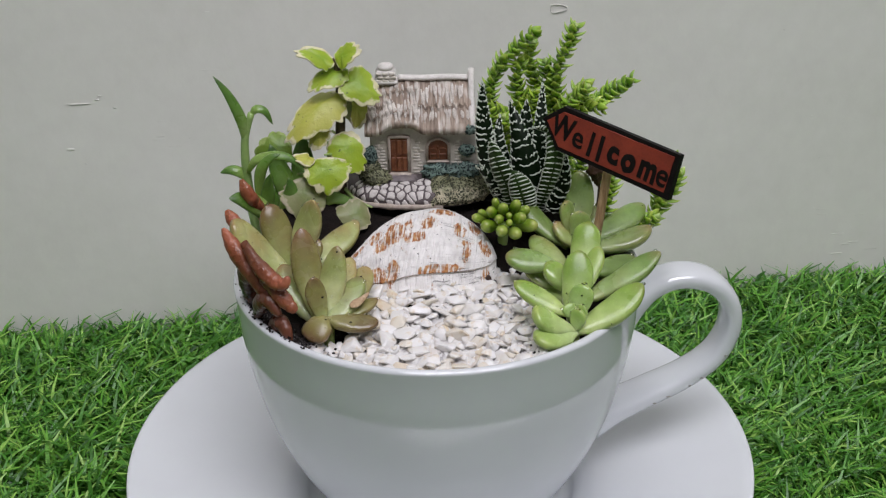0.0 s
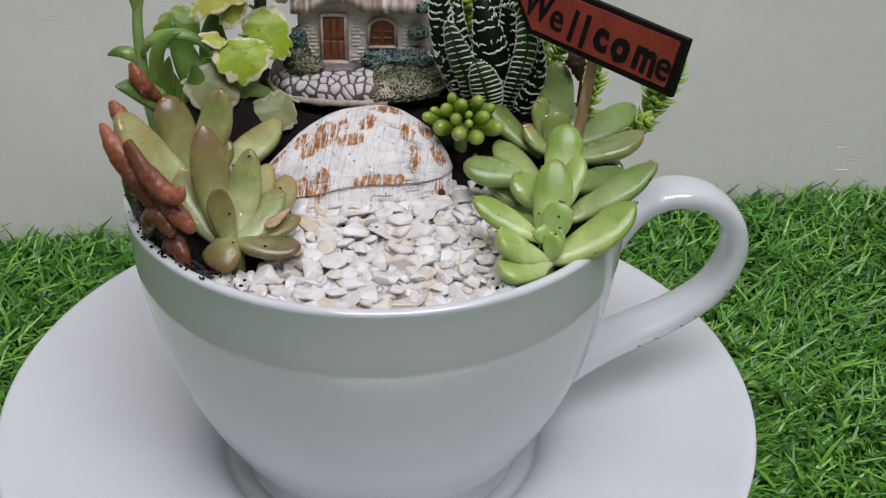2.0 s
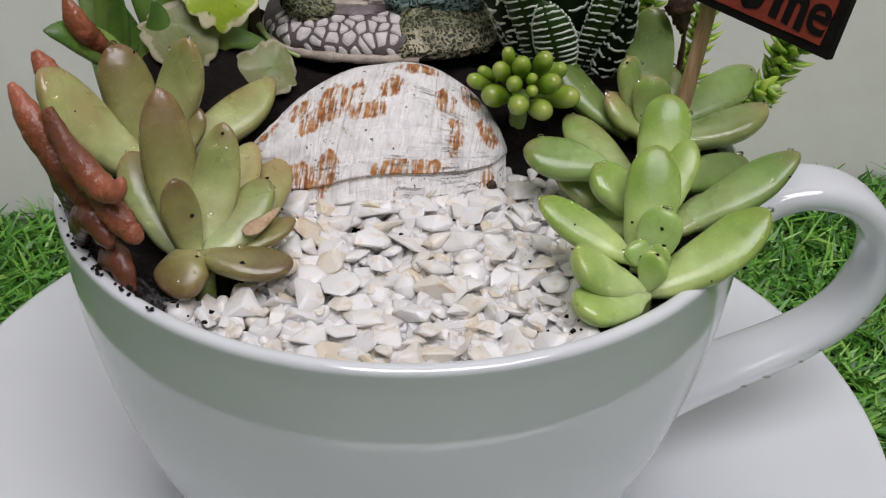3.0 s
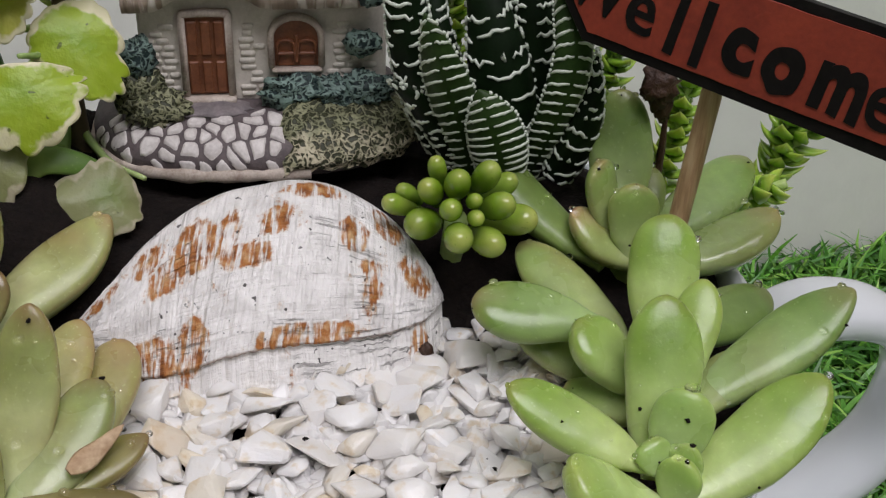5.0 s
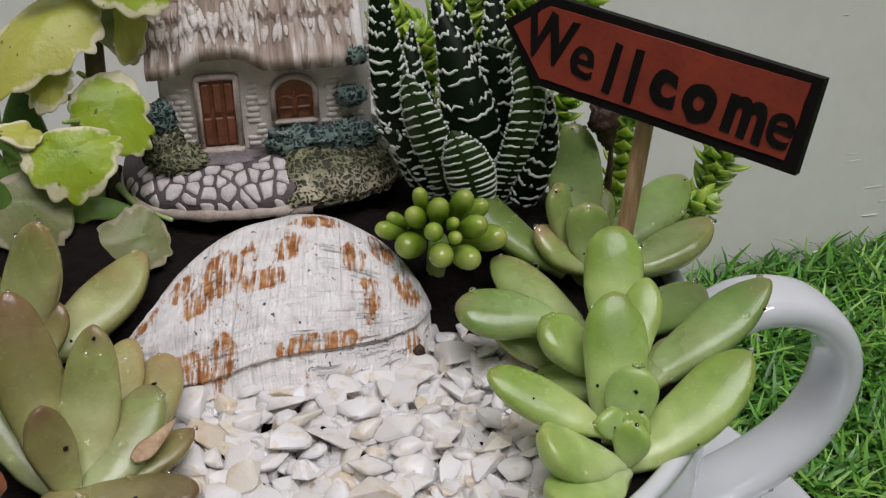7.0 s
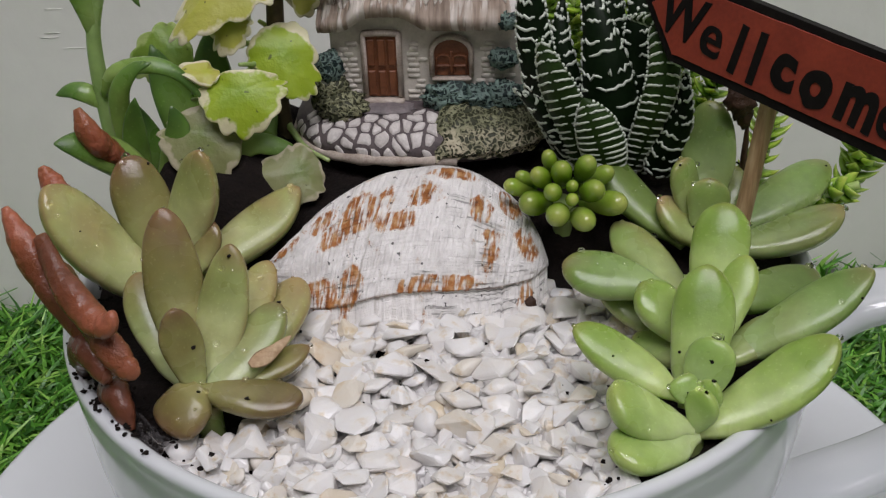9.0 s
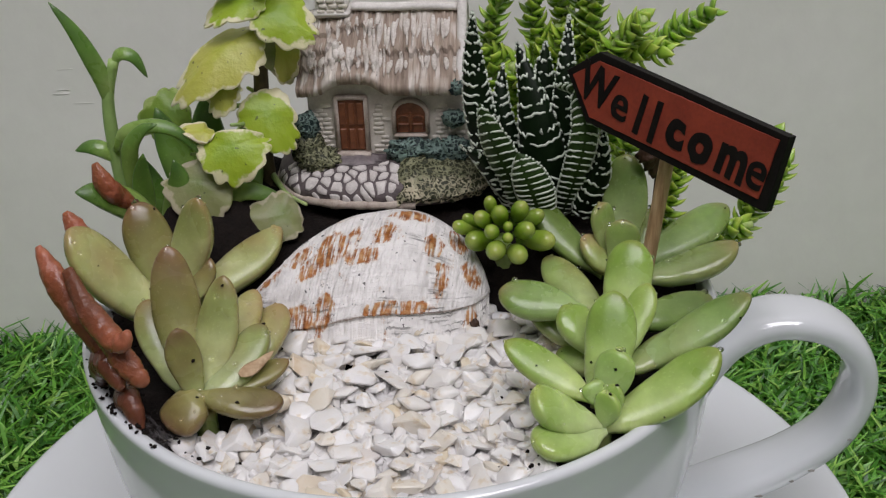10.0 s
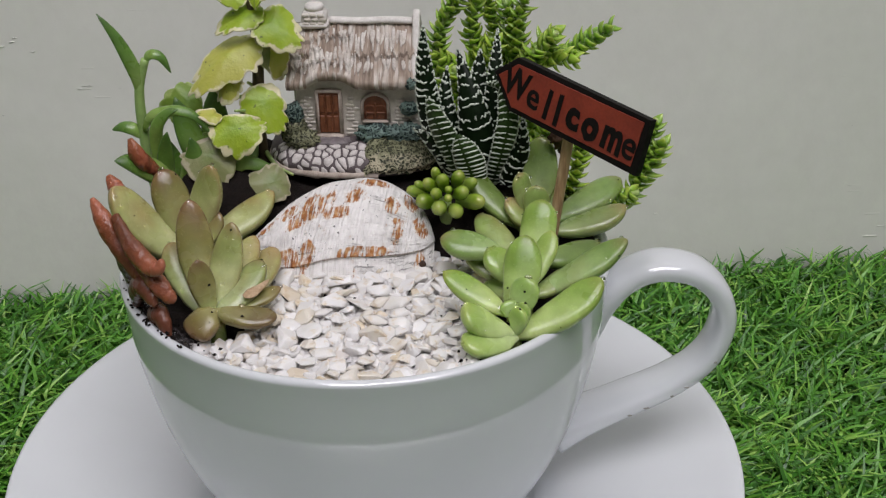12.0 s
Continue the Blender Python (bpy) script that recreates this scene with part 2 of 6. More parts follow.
def moss_mat(name, dark, light, scale=1100.0, brushed=0.0, cover=0.0):
    """Sponged resin foliage: a pale net of crests round dark pits."""
    m, nt, b = node_mat(name, 0.6)
    v = coords(nt)
    shift = nt.nodes.new("ShaderNodeVectorMath")
    shift.operation = "MULTIPLY_ADD"
    wig = nt.nodes.new("ShaderNodeTexNoise")
    wig.inputs["Scale"].default_value = scale * 0.9
    nt.links.new(v, wig.inputs["Vector"])
    nt.links.new(wig.outputs["Color"], shift.inputs[0])
    shift.inputs[1].default_value = (2.4 / scale, 2.4 / scale, 2.4 / scale)
    nt.links.new(v, shift.inputs[2])
    cell = nt.nodes.new("ShaderNodeTexVoronoi")
    cell.feature = "DISTANCE_TO_EDGE"
    cell.inputs["Scale"].default_value = scale
    nt.links.new(shift.outputs[0], cell.inputs["Vector"])
    crest = ramp(nt, calc(nt, "ADD", cell.outputs["Distance"], calc(nt, "MULTIPLY", calc(nt, "SUBTRACT", noise_of(nt, v, scale * 0.35), 0.5), 0.22)), [(0.10 + cover, 1.0), (0.24 + cover, 0.0)])
    drift = noise_of(nt, v, scale * 0.12)
    pale = mix(nt, ramp(nt, drift, [(0.35, 0.0), (0.65, 0.7)]), light, tuple(0.6 * a + 0.4 * c for a, c in zip(dark, light)))
    nt.links.new(mix(nt, crest, dark, pale), b.inputs["Base Color"])
    if brushed:
        uv, u, along = uv_parts(nt)
        ragged = calc(nt, "ADD", along, calc(nt, "MULTIPLY", calc(nt, "SUBTRACT", noise_of(nt, v, 260.0, 3.0), 0.5), 0.7))
        col = b.inputs["Base Color"].links[0].from_socket
        nt.links.new(mix(nt, calc(nt, "MULTIPLY", ramp(nt, ragged, [(0.10, brushed), (0.36, 0.0)]), crest), col, (0.66, 0.58, 0.42)), b.inputs["Base Color"])
    bump(nt, b, crest, 0.9, 0.0006)
    return m


def thatch_mat(name):
    m, nt, b = node_mat(name, 0.7)
    v = coords(nt, "Object", (1.0, 0.12, 0.12))
    w = coords(nt)
    n = noise_of(nt, v, 470.0, 3.0)
    drift = noise_of(nt, w, 150.0)
    col = ramp(nt, n, [(0.34, (0.20, 0.15, 0.115)), (0.47, (0.34, 0.27, 0.215)), (0.60, (0.41, 0.335, 0.27))])
    groups = noise_of(nt, w, 110.0, 1.0)
    white = calc(nt, "MULTIPLY", ramp(nt, n, [(0.47, 0.0), (0.52, 1.0)]), ramp(nt, groups, [(0.42, 0.0), (0.52, 1.0)]))
    col = mix(nt, ramp(nt, drift, [(0.4, 0.0), (0.7, 0.35)]), col, (0.44, 0.35, 0.28))
    nt.links.new(mix(nt, calc(nt, "MULTIPLY", white, 0.60), col, (0.72, 0.68, 0.63)), b.inputs["Base Color"])
    bump(nt, b, calc(nt, "ADD", n, calc(nt, "MULTIPLY", white, 0.4)), 0.7, 0.0008)
    return m


WHITE = ceramic("white_glazed_ceramic")
PLASTER = plain("painted_plaster", (0.82, 0.81, 0.755), (0.90, 0.89, 0.835), 0.5, 13.0, 120.0, 0.5, 0.0010)
ROOM = plain("room_paint", (0.24, 0.235, 0.22), (0.28, 0.275, 0.26), 0.6, 3.0, 60.0, 0.05, 0.001)
CEIL = plain("ceiling_paint", (0.70, 0.70, 0.69), (0.76, 0.76, 0.75), 0.7, 3.0, 60.0, 0.05, 0.001)
BACKING = plain("turf_backing", (0.008, 0.03, 0.006), (0.02, 0.06, 0.012), 0.9, 90.0, 700.0)
BLADE = turf_mat("artificial_grass_blade")
SOIL = plain("damp_potting_soil", (0.003, 0.002, 0.0018), (0.013, 0.008, 0.006), 0.9, 260.0, 1300.0, 0.9, 0.0015, Specular_IOR_Level=0.25)
STONE = pebble_mat("white_stone_chip")
SHELL = shell_mat("weathered_shell")
JADE = fleshy("pale_green_succulent", (0.46, 0.59, 0.27), (0.270, 0.395, 0.115), (0.29, 0.22, 0.10), 0.30, 0.94, 0.17, 0.45, 0.10, (0.38, 0.42, 0.19))
LIME = fleshy("fresh_green_succulent", (0.52, 0.66, 0.29), (0.285, 0.445, 0.090), (0.27, 0.32, 0.07), 0.32, 0.94, 0.16, 0.45, 0.10, (0.44, 0.52, 0.20))
OLIVE = fleshy("olive_succulent", (0.58, 0.65, 0.36), (0.345, 0.385, 0.150), (0.29, 0.165, 0.085), 0.30, 0.90, 0.16, 0.6, 0.09, (0.34, 0.25, 0.12))
BRONZE = fleshy("bronze_succulent", (0.47, 0.49, 0.22), (0.290, 0.255, 0.095), (0.22, 0.115, 0.060), 0.28, 0.80, 0.14, 0.6, 0.09, (0.26, 0.16, 0.08))
BRICKRED = fleshy("reddish_brown_succulent", (0.17, 0.055, 0.032), (0.275, 0.085, 0.045), (0.33, 0.115, 0.065), 0.34, 0.9, 0.04, 0.5, 0.6)
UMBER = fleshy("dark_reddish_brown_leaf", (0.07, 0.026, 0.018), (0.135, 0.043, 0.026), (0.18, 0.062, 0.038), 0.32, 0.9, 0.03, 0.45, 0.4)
BEAD = fleshy("jelly_bean_green", (0.09, 0.18, 0.010), (0.215, 0.345, 0.022), (0.42, 0.46, 0.13), 0.20, 0.93, 0.25, 0.0)
SPROUT = fleshy("leafy_green_sprout", (0.32, 0.46, 0.14), (0.140, 0.265, 0.052), (0.065, 0.145, 0.032), 0.36, 0.80, 0.09)
STALK = fleshy("light_green_stalk", (0.40, 0.54, 0.22), (0.39, 0.54, 0.21), (0.38, 0.52, 0.19), 0.42, 0.95, 0.09)
CHAIN = fleshy("watch_chain_green", (0.13, 0.27, 0.022), (0.25, 0.46, 0.040), (0.46, 0.62, 0.10), 0.36, 0.70)
ZEBRA = plain("dark_zebra_leaf", (0.0018, 0.0060, 0.0016), (0.0060, 0.0165, 0.0042), 0.45, 220.0, 1400.0, 0.35, 0.0003, Specular_IOR_Level=0.16)
ZEBRA_YOUNG = plain("young_zebra_leaf", (0.012, 0.030, 0.007), (0.034, 0.066, 0.015), 0.45, 220.0, 1400.0, 0.35, 0.0003, Specular_IOR_Level=0.18)
RIDGEWHITE = plain("white_leaf_ridge", (0.46, 0.52, 0.42), (0.72, 0.76, 0.68), 0.5, 500.0, 2600.0, 0.4, 0.0002)
FRESH = fleshy("bright_green_succulent", (0.58, 0.72, 0.36), (0.39, 0.56, 0.165), (0.36, 0.46, 0.12), 0.30, 0.95, 0.17, 0.4, 0.10, (0.52, 0.62, 0.28))
DUSKY = fleshy("dusky_brown_succulent", (0.30, 0.28, 0.115), (0.195, 0.155, 0.060), (0.155, 0.085, 0.045), 0.28, 0.82, 0.13, 0.6, 0.09, (0.18, 0.11, 0.055))
BLUSH = fleshy("pink_tipped_succulent", (0.42, 0.53, 0.23), (0.29, 0.37, 0.12), (0.38, 0.22, 0.14), 0.28, 0.86, 0.14, 0.4, 0.07, (0.34, 0.33, 0.16))
MOSSY = fleshy("deep_green_succulent", (0.27, 0.37, 0.12), (0.165, 0.245, 0.060), (0.20, 0.18, 0.06), 0.30, 0.90, 0.14, 0.3, 0.07, (0.24, 0.29, 0.11))
VARY_G = variegated("green_variegated_leaf", (0.23, 0.36, 0.012), (0.31, 0.425, 0.022), (0.70, 0.67, 0.42))
VARY_Y = variegated("yellowed_variegated_leaf", (0.42, 0.45, 0.06), (0.46, 0.46, 0.085), (0.70, 0.66, 0.44))
VARY_P = variegated("pale_grey_green_leaf", (0.15, 0.20, 0.04), (0.22, 0.235, 0.095), (0.42, 0.385, 0.26))
VARY_D = variegated("mid_green_leaf", (0.10, 0.19, 0.015), (0.16, 0.25, 0.03), (0.30, 0.38, 0.12))
BROWNSTEM = plain("brown_plant_stem", (0.06, 0.045, 0.02), (0.13, 0.10, 0.045), 0.7, 200.0, 900.0, 0.4)
SIGNRED = plain("brick_red_sign_paint", (0.17, 0.021, 0.011), (0.31, 0.046, 0.021), 0.5, 130.0, 1200.0, 0.35, 0.0004)
INK = plain("black_marker_ink", (0.004, 0.0035, 0.0035), (0.010, 0.008, 0.007), 0.6, 200.0, 1300.0, 0.5, 0.0005, Specular_IOR_Level=0.14)
STICK, stick_nt, stick_b = node_mat("pale_wooden_stick", 0.6)
grain = noise_of(stick_nt, coords(stick_nt, "Object", (1.0, 1.0, 0.07)), 900.0, 4.0)
stick_nt.links.new(ramp(stick_nt, grain, [(0.32, (0.27, 0.145, 0.065)), (0.5, (0.48, 0.31, 0.165)), (0.68, (0.60, 0.43, 0.25))]), stick_b.inputs["Base Color"])
bump(stick_nt, stick_b, grain, 0.5, 0.0004)
WALLSTONE = plain("painted_cottage_brick", (0.55, 0.51, 0.44), (0.78, 0.73, 0.655), 0.6, 420.0, 2500.0, 0.5, 0.0003)
MORTAR = plain("cottage_mortar", (0.52, 0.475, 0.41), (0.72, 0.67, 0.595), 0.7, 420.0, 2500.0, 0.5, 0.0003)
TRIM = plain("pinkish_stone_surround", (0.27, 0.20, 0.155), (0.62, 0.55, 0.48), 0.6, 300.0, 2500.0, 0.4, 0.0003)
DOORWOOD = plain("reddish_brown_door_paint", (0.115, 0.034, 0.013), (0.255, 0.092, 0.038), 0.5, 500.0, 2500.0, 0.4, 0.0003)
THATCH = thatch_mat("sculpted_thatch")
STRANDS = plain("whitewashed_thatch", (0.36, 0.305, 0.255), (0.78, 0.745, 0.70), 0.65, 260.0, 2000.0, 0.5, 0.0003)
RIDGE = plain("whitewashed_resin", (0.55, 0.52, 0.48), (0.80, 0.77, 0.73), 0.6, 350.0, 2000.0, 0.5, 0.0003)
COBBLE = plain("pale_cobble", (0.46, 0.42, 0.40), (0.76, 0.72, 0.69), 0.55, 380.0, 2200.0, 0.4, 0.0003)
JOINT = plain("dark_cobble_joint", (0.05, 0.04, 0.042), (0.15, 0.12, 0.12), 0.7, 380.0, 2200.0, 0.5, 0.0003)
STRAW = plain("dry_straw_tissue", (0.33, 0.20, 0.10), (0.62, 0.46, 0.29), 0.6, 350.0, 1500.0, 0.6, 0.0004)
PATHGREY = plain("purplish_grey_ground", (0.10, 0.085, 0.088), (0.26, 0.225, 0.225), 0.65, 420.0, 1800.0, 0.5, 0.0004)
LAWN = moss_mat("sponged_lawn", (0.030, 0.034, 0.012), (0.34, 0.345, 0.20), 660.0, 0.9, -0.04)
HEDGE = moss_mat("sponged_hedge", (0.006, 0.022, 0.021), (0.22, 0.32, 0.275), 640.0, 0.0, -0.02)
DRYBARK = plain("dark_dry_husk", (0.022, 0.010, 0.006), (0.080, 0.036, 0.018), 0.55, 260.0, 1400.0, 0.8, 0.001)
GLOW, gnt, gb = node_mat("lamp_diffuser", 0.5)
gb.inputs["Emission Color"].default_value = (0.95, 0.98, 1.0, 1)
gb.inputs["Emission Strength"].default_value = 1.4

# ---- geometry helpers: every shape is (points, faces, uv) in metres of the place ----
RNG = np.random.default_rng(7)
BASES = {}


def mesh_of(name, geo, mat, origin=(0, 0, 0), smooth=True):
    verts, faces, uv = geo
    pts = np.asarray(verts, float)
    pts = pts - pts.mean(axis=0)
    tri = np.array([(q[0], q[k], q[k + 1]) for q in faces for k in range(1, len(q) - 1)])
    if np.einsum("ij,ij->", pts[tri[:, 0]], np.cross(pts[tri[:, 1]], pts[tri[:, 2]])) < 0:
        faces = [tuple(reversed(q)) for q in faces]
    me = bpy.data.meshes.new(name)
    me.from_pydata((np.asarray(verts, float) - np.asarray(origin, float)).tolist(), [], [list(map(int, q)) for q in faces])
    if uv is not None:
        layer = me.uv_layers.new(name="uv")
        idx = np.empty(len(me.loops), dtype=np.int32)
        me.loops.foreach_get("vertex_index", idx)
        layer.data.foreach_set("uv", np.asarray(uv, dtype=np.float32)[idx].ravel())
    me.materials.append(mat)
    if smooth:
        me.polygons.foreach_set("use_smooth", np.ones(len(me.polygons), dtype=bool))
    me.update()
    return me


def thing(name, at, label, category, group="", kind=""):
    e = new(name)
    e.empty_display_size = 0.005
    e.location = at
    BASES[e.name] = np.array(at, float)
    return tagged(e, label, category, group, kind)


def part(name, geo, mat, parent, label="", smooth=True):
    o = BASES[parent.name]
    ob = new(name, mesh_of(name, geo, mat, o, smooth))
    ob.parent = parent
    BASES[ob.name] = o
    return tagged(ob, label) if label else ob


def solo(name, geo, mat, at, label, category, group="", kind="", smooth=True):
    ob = new(name, mesh_of(name, geo, mat, at, smooth))
    ob.location = at
    BASES[ob.name] = np.array(at, float)
    return tagged(ob, label, category, group, kind)


def unit(v):
    v = np.asarray(v, float)
    return v / max(np.linalg.norm(v), 1e-12)


def joined(*geos):
    vs, fs, us, k = [], [], [], 0
    for v, f, u in geos:
        v = np.asarray(v, float)
        vs.append(v)
        fs += [[i + k for i in q] for q in f]
        us.append(np.asarray(u, float) if u is not None else np.zeros((len(v), 2)))
        k += len(v)
    return np.concatenate(vs), fs, np.concatenate(us)


def lathe(profile, seg=128, closed=False):
    n = len(profile)
    a = np.linspace(0, 2 * np.pi, seg, endpoint=False)
    v = np.array([(r * np.cos(t), r * np.sin(t), z) for r, z in profile for t in a])
    uv = np.array([(j / seg, i / n) for i in range(n) for j in range(seg)])
    f = [(i * seg + j, i * seg + (j + 1) % seg, (i + 1) % n * seg + (j + 1) % seg, (i + 1) % n * seg + j)
         for i in range(n if closed else n - 1) for j in range(seg)]
    return v, f, uv


def spline(points, n):
    """A smooth run of n points through the given ones (Catmull-Rom)."""
    p = np.asarray(points, float)
    p = np.vstack([2 * p[0] - p[1], p, 2 * p[-1] - p[-2]])
    out = []
    for s in np.linspace(0, len(p) - 3 - 1e-9, n):
        i = int(s)
        t = s - i
        a, b, c, d = p[i:i + 4]
        out.append(0.5 * (2 * b + (c - a) * t + (2 * a - 5 * b + 4 * c - d) * t ** 2 + (3 * b - a - 3 * c + d) * t ** 3))
    return np.array(out)


def tube(path, wide, thick, nrm, seg=12, under=1.0, square=1.0):
    """A closed tube along a path; wide and thick are half sizes at each point; nrm is its upper side."""
    p = np.asarray(path, float)
    n = len(p)
    wide, thick = np.broadcast_to(wide, n), np.broadcast_to(thick, n)
    tan = np.gradient(p, axis=0)
    nrm = np.broadcast_to(np.asarray(nrm, float), (n, 3))
    v, uv = [], []
    for i in range(n):
        t = unit(tan[i])
        side = unit(np.cross(t, nrm[i]))
        up = np.cross(side, t)
        for j in range(seg):
            a = 2 * np.pi * j / seg
            c, s = np.cos(a), np.sin(a)
            c, s = np.sign(c) * abs(c) ** square, np.sign(s) * abs(s) ** square
            v.append(p[i] + side * wide[i] * c + up * thick[i] * s * (under if s < 0 else 1.0))
            uv.append((j / seg, i / (n - 1)))
    f = [(i * seg + j, i * seg + (j + 1) % seg, (i + 1) * seg + (j + 1) % seg, (i + 1) * seg + j) for i in range(n - 1) for j in range(seg)]
    v += [p[0], p[-1]]
    uv += [(0, 0), (0, 1)]
    k = n * seg
    f += [(k, (j + 1) % seg, j) for j in range(seg)]
    f += [(k + 1, (n - 1) * seg + j, (n - 1) * seg + (j + 1) % seg) for j in range(seg)]
    return np.array(v), f, np.array(uv)


def leaf(base, tip, width, thick, nrm, bend=0.10, blunt=0.66, full=0.85, seg=16, rings=17, under=1.25, lump=0.03):
    """A thick waxy leaf, narrow at its base, full past its middle, with a soft point."""
    base, tip = np.asarray(base, float), np.asarray(tip, float)
    d = tip - base
    L = np.linalg.norm(d)
    nrm = unit(np.asarray(nrm, float) - unit(d) * np.dot(nrm, unit(d)))
    s = (1 - np.cos(np.linspace(0, np.pi, rings))) / 2
    path = base + np.outer(s, d) - np.outer(4 * s * (1 - s) * bend * L, nrm)
    prof = s ** full * np.clip(1 - s, 0, 1) ** blunt
    prof = prof / prof.max()
    prof = np.maximum(prof, 0.5 * (1 - s) ** 0.4 * (s < 0.5))
    prof[-1] = 0.03
    ph = RNG.uniform(0, 6.28, 3)
    wob = 1 + lump * np.sin(s * 9 + ph[0])
    path = path + 0.012 * L * np.outer(np.sin(s * 5 + ph[1]), np.cross(unit(d), nrm))
    return tube(path, prof * wob * width / 2, np.maximum(prof, 0.03) * thick / 2, nrm, seg, under)


def grid(nu, nv, fn, wrap=False):
    """A sheet of fn(u, v) for u, v in 0..1."""
    v, uv = [], []
    for i in range(nu + 1):
        for j in range(nv + 1):
            v.append(fn(i / nu, j / nv))
            uv.append((i / nu, j / nv))
    m = nv + 1
    f = [(i * m + j, (i + 1) * m + j, (i + 1) * m + j + 1, i * m + j + 1) for i in range(nu) for j in range(nv)]
    return np.array(v), f, np.array(uv)


def block(centre, size, bevel=0.0003, turn=None, segs=1):
    """A box with rounded edges; turn is a 3x3 matrix or None."""
    bm = bmesh.new()
    bmesh.ops.create_cube(bm, size=1.0)
    for q in bm.verts:
        q.co = Vector((q.co.x * size[0], q.co.y * size[1], q.co.z * size[2]))
    bmesh.ops.bevel(bm, geom=list(bm.edges), offset=bevel, segments=segs, affect="EDGES", profile=0.5)
    bm.verts.index_update()
    v = np.array([q.co[:] for q in bm.verts])
    f = [[q.index for q in face.verts] for face in bm.faces]
    bm.free()
    if turn is not None:
        v = v @ np.asarray(turn).T
    return v + np.asarray(centre, float), f, None


def lumpy(centre, size, amount, freq, seed, rings=14, seg=20):
    """A rounded lump with an uneven skin."""
    off = Vector((seed * 3.1, seed * 1.7, seed * 0.9))

    def at(u, v):
        a, b = 2 * np.pi * u, np.pi * (v - 0.5)
        d = Vector((np.cos(b) * np.cos(a), np.cos(b) * np.sin(a), np.sin(b)))
        r = 1 + amount * noise.noise(d * freq + off) + 0.5 * amount * noise.noise(d * freq * 2.7 + off)
        return [centre[k] + size[k] * d[k] * r for k in range(3)]
    return grid(seg, rings, at)


def extruded(outline, depth, to_world, edge=0.0):
    """A flat outline (x, y) given depth; to_world maps (x, y, d) to the place."""
    n = len(outline)
    c = np.mean(np.asarray(outline, float), axis=0)
    rings = [(1.0, 0.0), (1.0, depth - edge), (1.0 - 0.0, depth)] if edge == 0 else [(1.0, 0.0), (1.0, depth - edge), (None, depth)]
    v = []
    for k, d in rings:
        for x, y in outline:
            if k is None:
                q = np.array([x, y]) - c
                q = q * (1 - edge / max(np.linalg.norm(q), 1e-6)) + c
                v.append(to_world(q[0], q[1], d))
            else:
                v.append(to_world(x, y, d))
    v += [to_world(c[0], c[1], depth), to_world(c[0], c[1], 0)]
    f = [(r * n + i, r * n + (i + 1) % n, (r + 1) * n + (i + 1) % n, (r + 1) * n + i) for r in range(2) for i in range(n)]
    f += [(2 * n + i, 2 * n + (i + 1) % n, 3 * n) for i in range(n)]
    f += [((i + 1) % n, i, 3 * n + 1) for i in range(n)]
    return np.array(v), f, None

# ---- the room ----
SLOPE = 0.110          # the back wall runs a little aslant behind the saucer
WALL_Y = 0.131
ANG = math.atan(SLOPE)
WU = np.array([math.cos(ANG), math.sin(ANG), 0.0])
WN = np.array([-math.sin(ANG), math.cos(ANG), 0.0])
W0 = np.array([0.0, WALL_Y, 0.0])


def room_point(a, b, z):
    """a along the back wall, b metres out from it into the room."""
    return W0 + WU * a - WN * b + np.array([0, 0, z])


def slab(a0, a1, b0, b1, z0, z1):
    v = [room_point(a, b, z) for z in (z0, z1) for a, b in ((a0, b0), (a1, b0), (a1, b1), (a0, b1))]
    f = [(0, 1, 2, 3), (7, 6, 5, 4), (0, 4, 5, 1), (1, 5, 6, 2), (2, 6, 7, 3), (3, 7, 4, 0)]
    return np.array(v), f, None


def back_wall():
    def at(u, v):
        a, z = -1.9 + 3.8 * u, -0.02 + 2.1 * v
        d = 0.0004 * noise.noise(Vector((a * 9, z * 9, 0))) + 0.0003 * noise.noise(Vector((a * 31, z * 31, 4)))
        return room_point(a, d, z)
    front = grid(190, 105, at)
    return joined(front, slab(-1.9, 1.9, -0.10, -0.012, -0.02, 2.08))


solo("wall_north", back_wall(), PLASTER, (0, 0.2, 0), "pale grey-cream painted plaster wall with faint bumps and specks", "wall", kind="structure")
solo("wall_south", slab(-1.9, 1.9, 2.2, 2.3, -0.02, 2.08), ROOM, (0, -2, 0), "plain painted wall behind the camera", "wall", kind="structure", smooth=False)
solo("wall_west", slab(-2.0, -1.9, -0.1, 2.3, -0.02, 2.08), ROOM, (-1.9, -1, 0), "plain painted side wall", "wall", kind="structure", smooth=False)
solo("wall_east", slab(1.9, 2.0, -0.1, 2.3, -0.02, 2.08), ROOM, (1.9, -1, 0), "plain painted side wall", "wall", kind="structure", smooth=False)
solo("ceiling", slab(-2.0, 2.0, -0.1, 2.3, 2.08, 2.18), CEIL, (0, -1, 2.08), "plain white painted ceiling", "ceiling", kind="structure", smooth=False)
solo("ground", slab(-2.0, 2.0, -0.1, 2.3, -0.05, 0.0), BACKING, (0, 0, 0), "dark green backing of an artificial turf mat", "ground", kind="structure", smooth=False)
fixture = thing("ceiling_light", (LAMP_AT.x, LAMP_AT.y, 2.08), "flat white ceiling light panel above the table", "ceiling light")
part("frame", block((LAMP_AT.x, LAMP_AT.y, 2.03), (1.64, 1.24, 0.10), 0.01), CEIL, fixture, smooth=False)
part("diffuser", block((LAMP_AT.x, LAMP_AT.y, 1.965), (1.52, 1.12, 0.02), 0.004), GLOW, fixture, "glowing white diffuser", smooth=False)

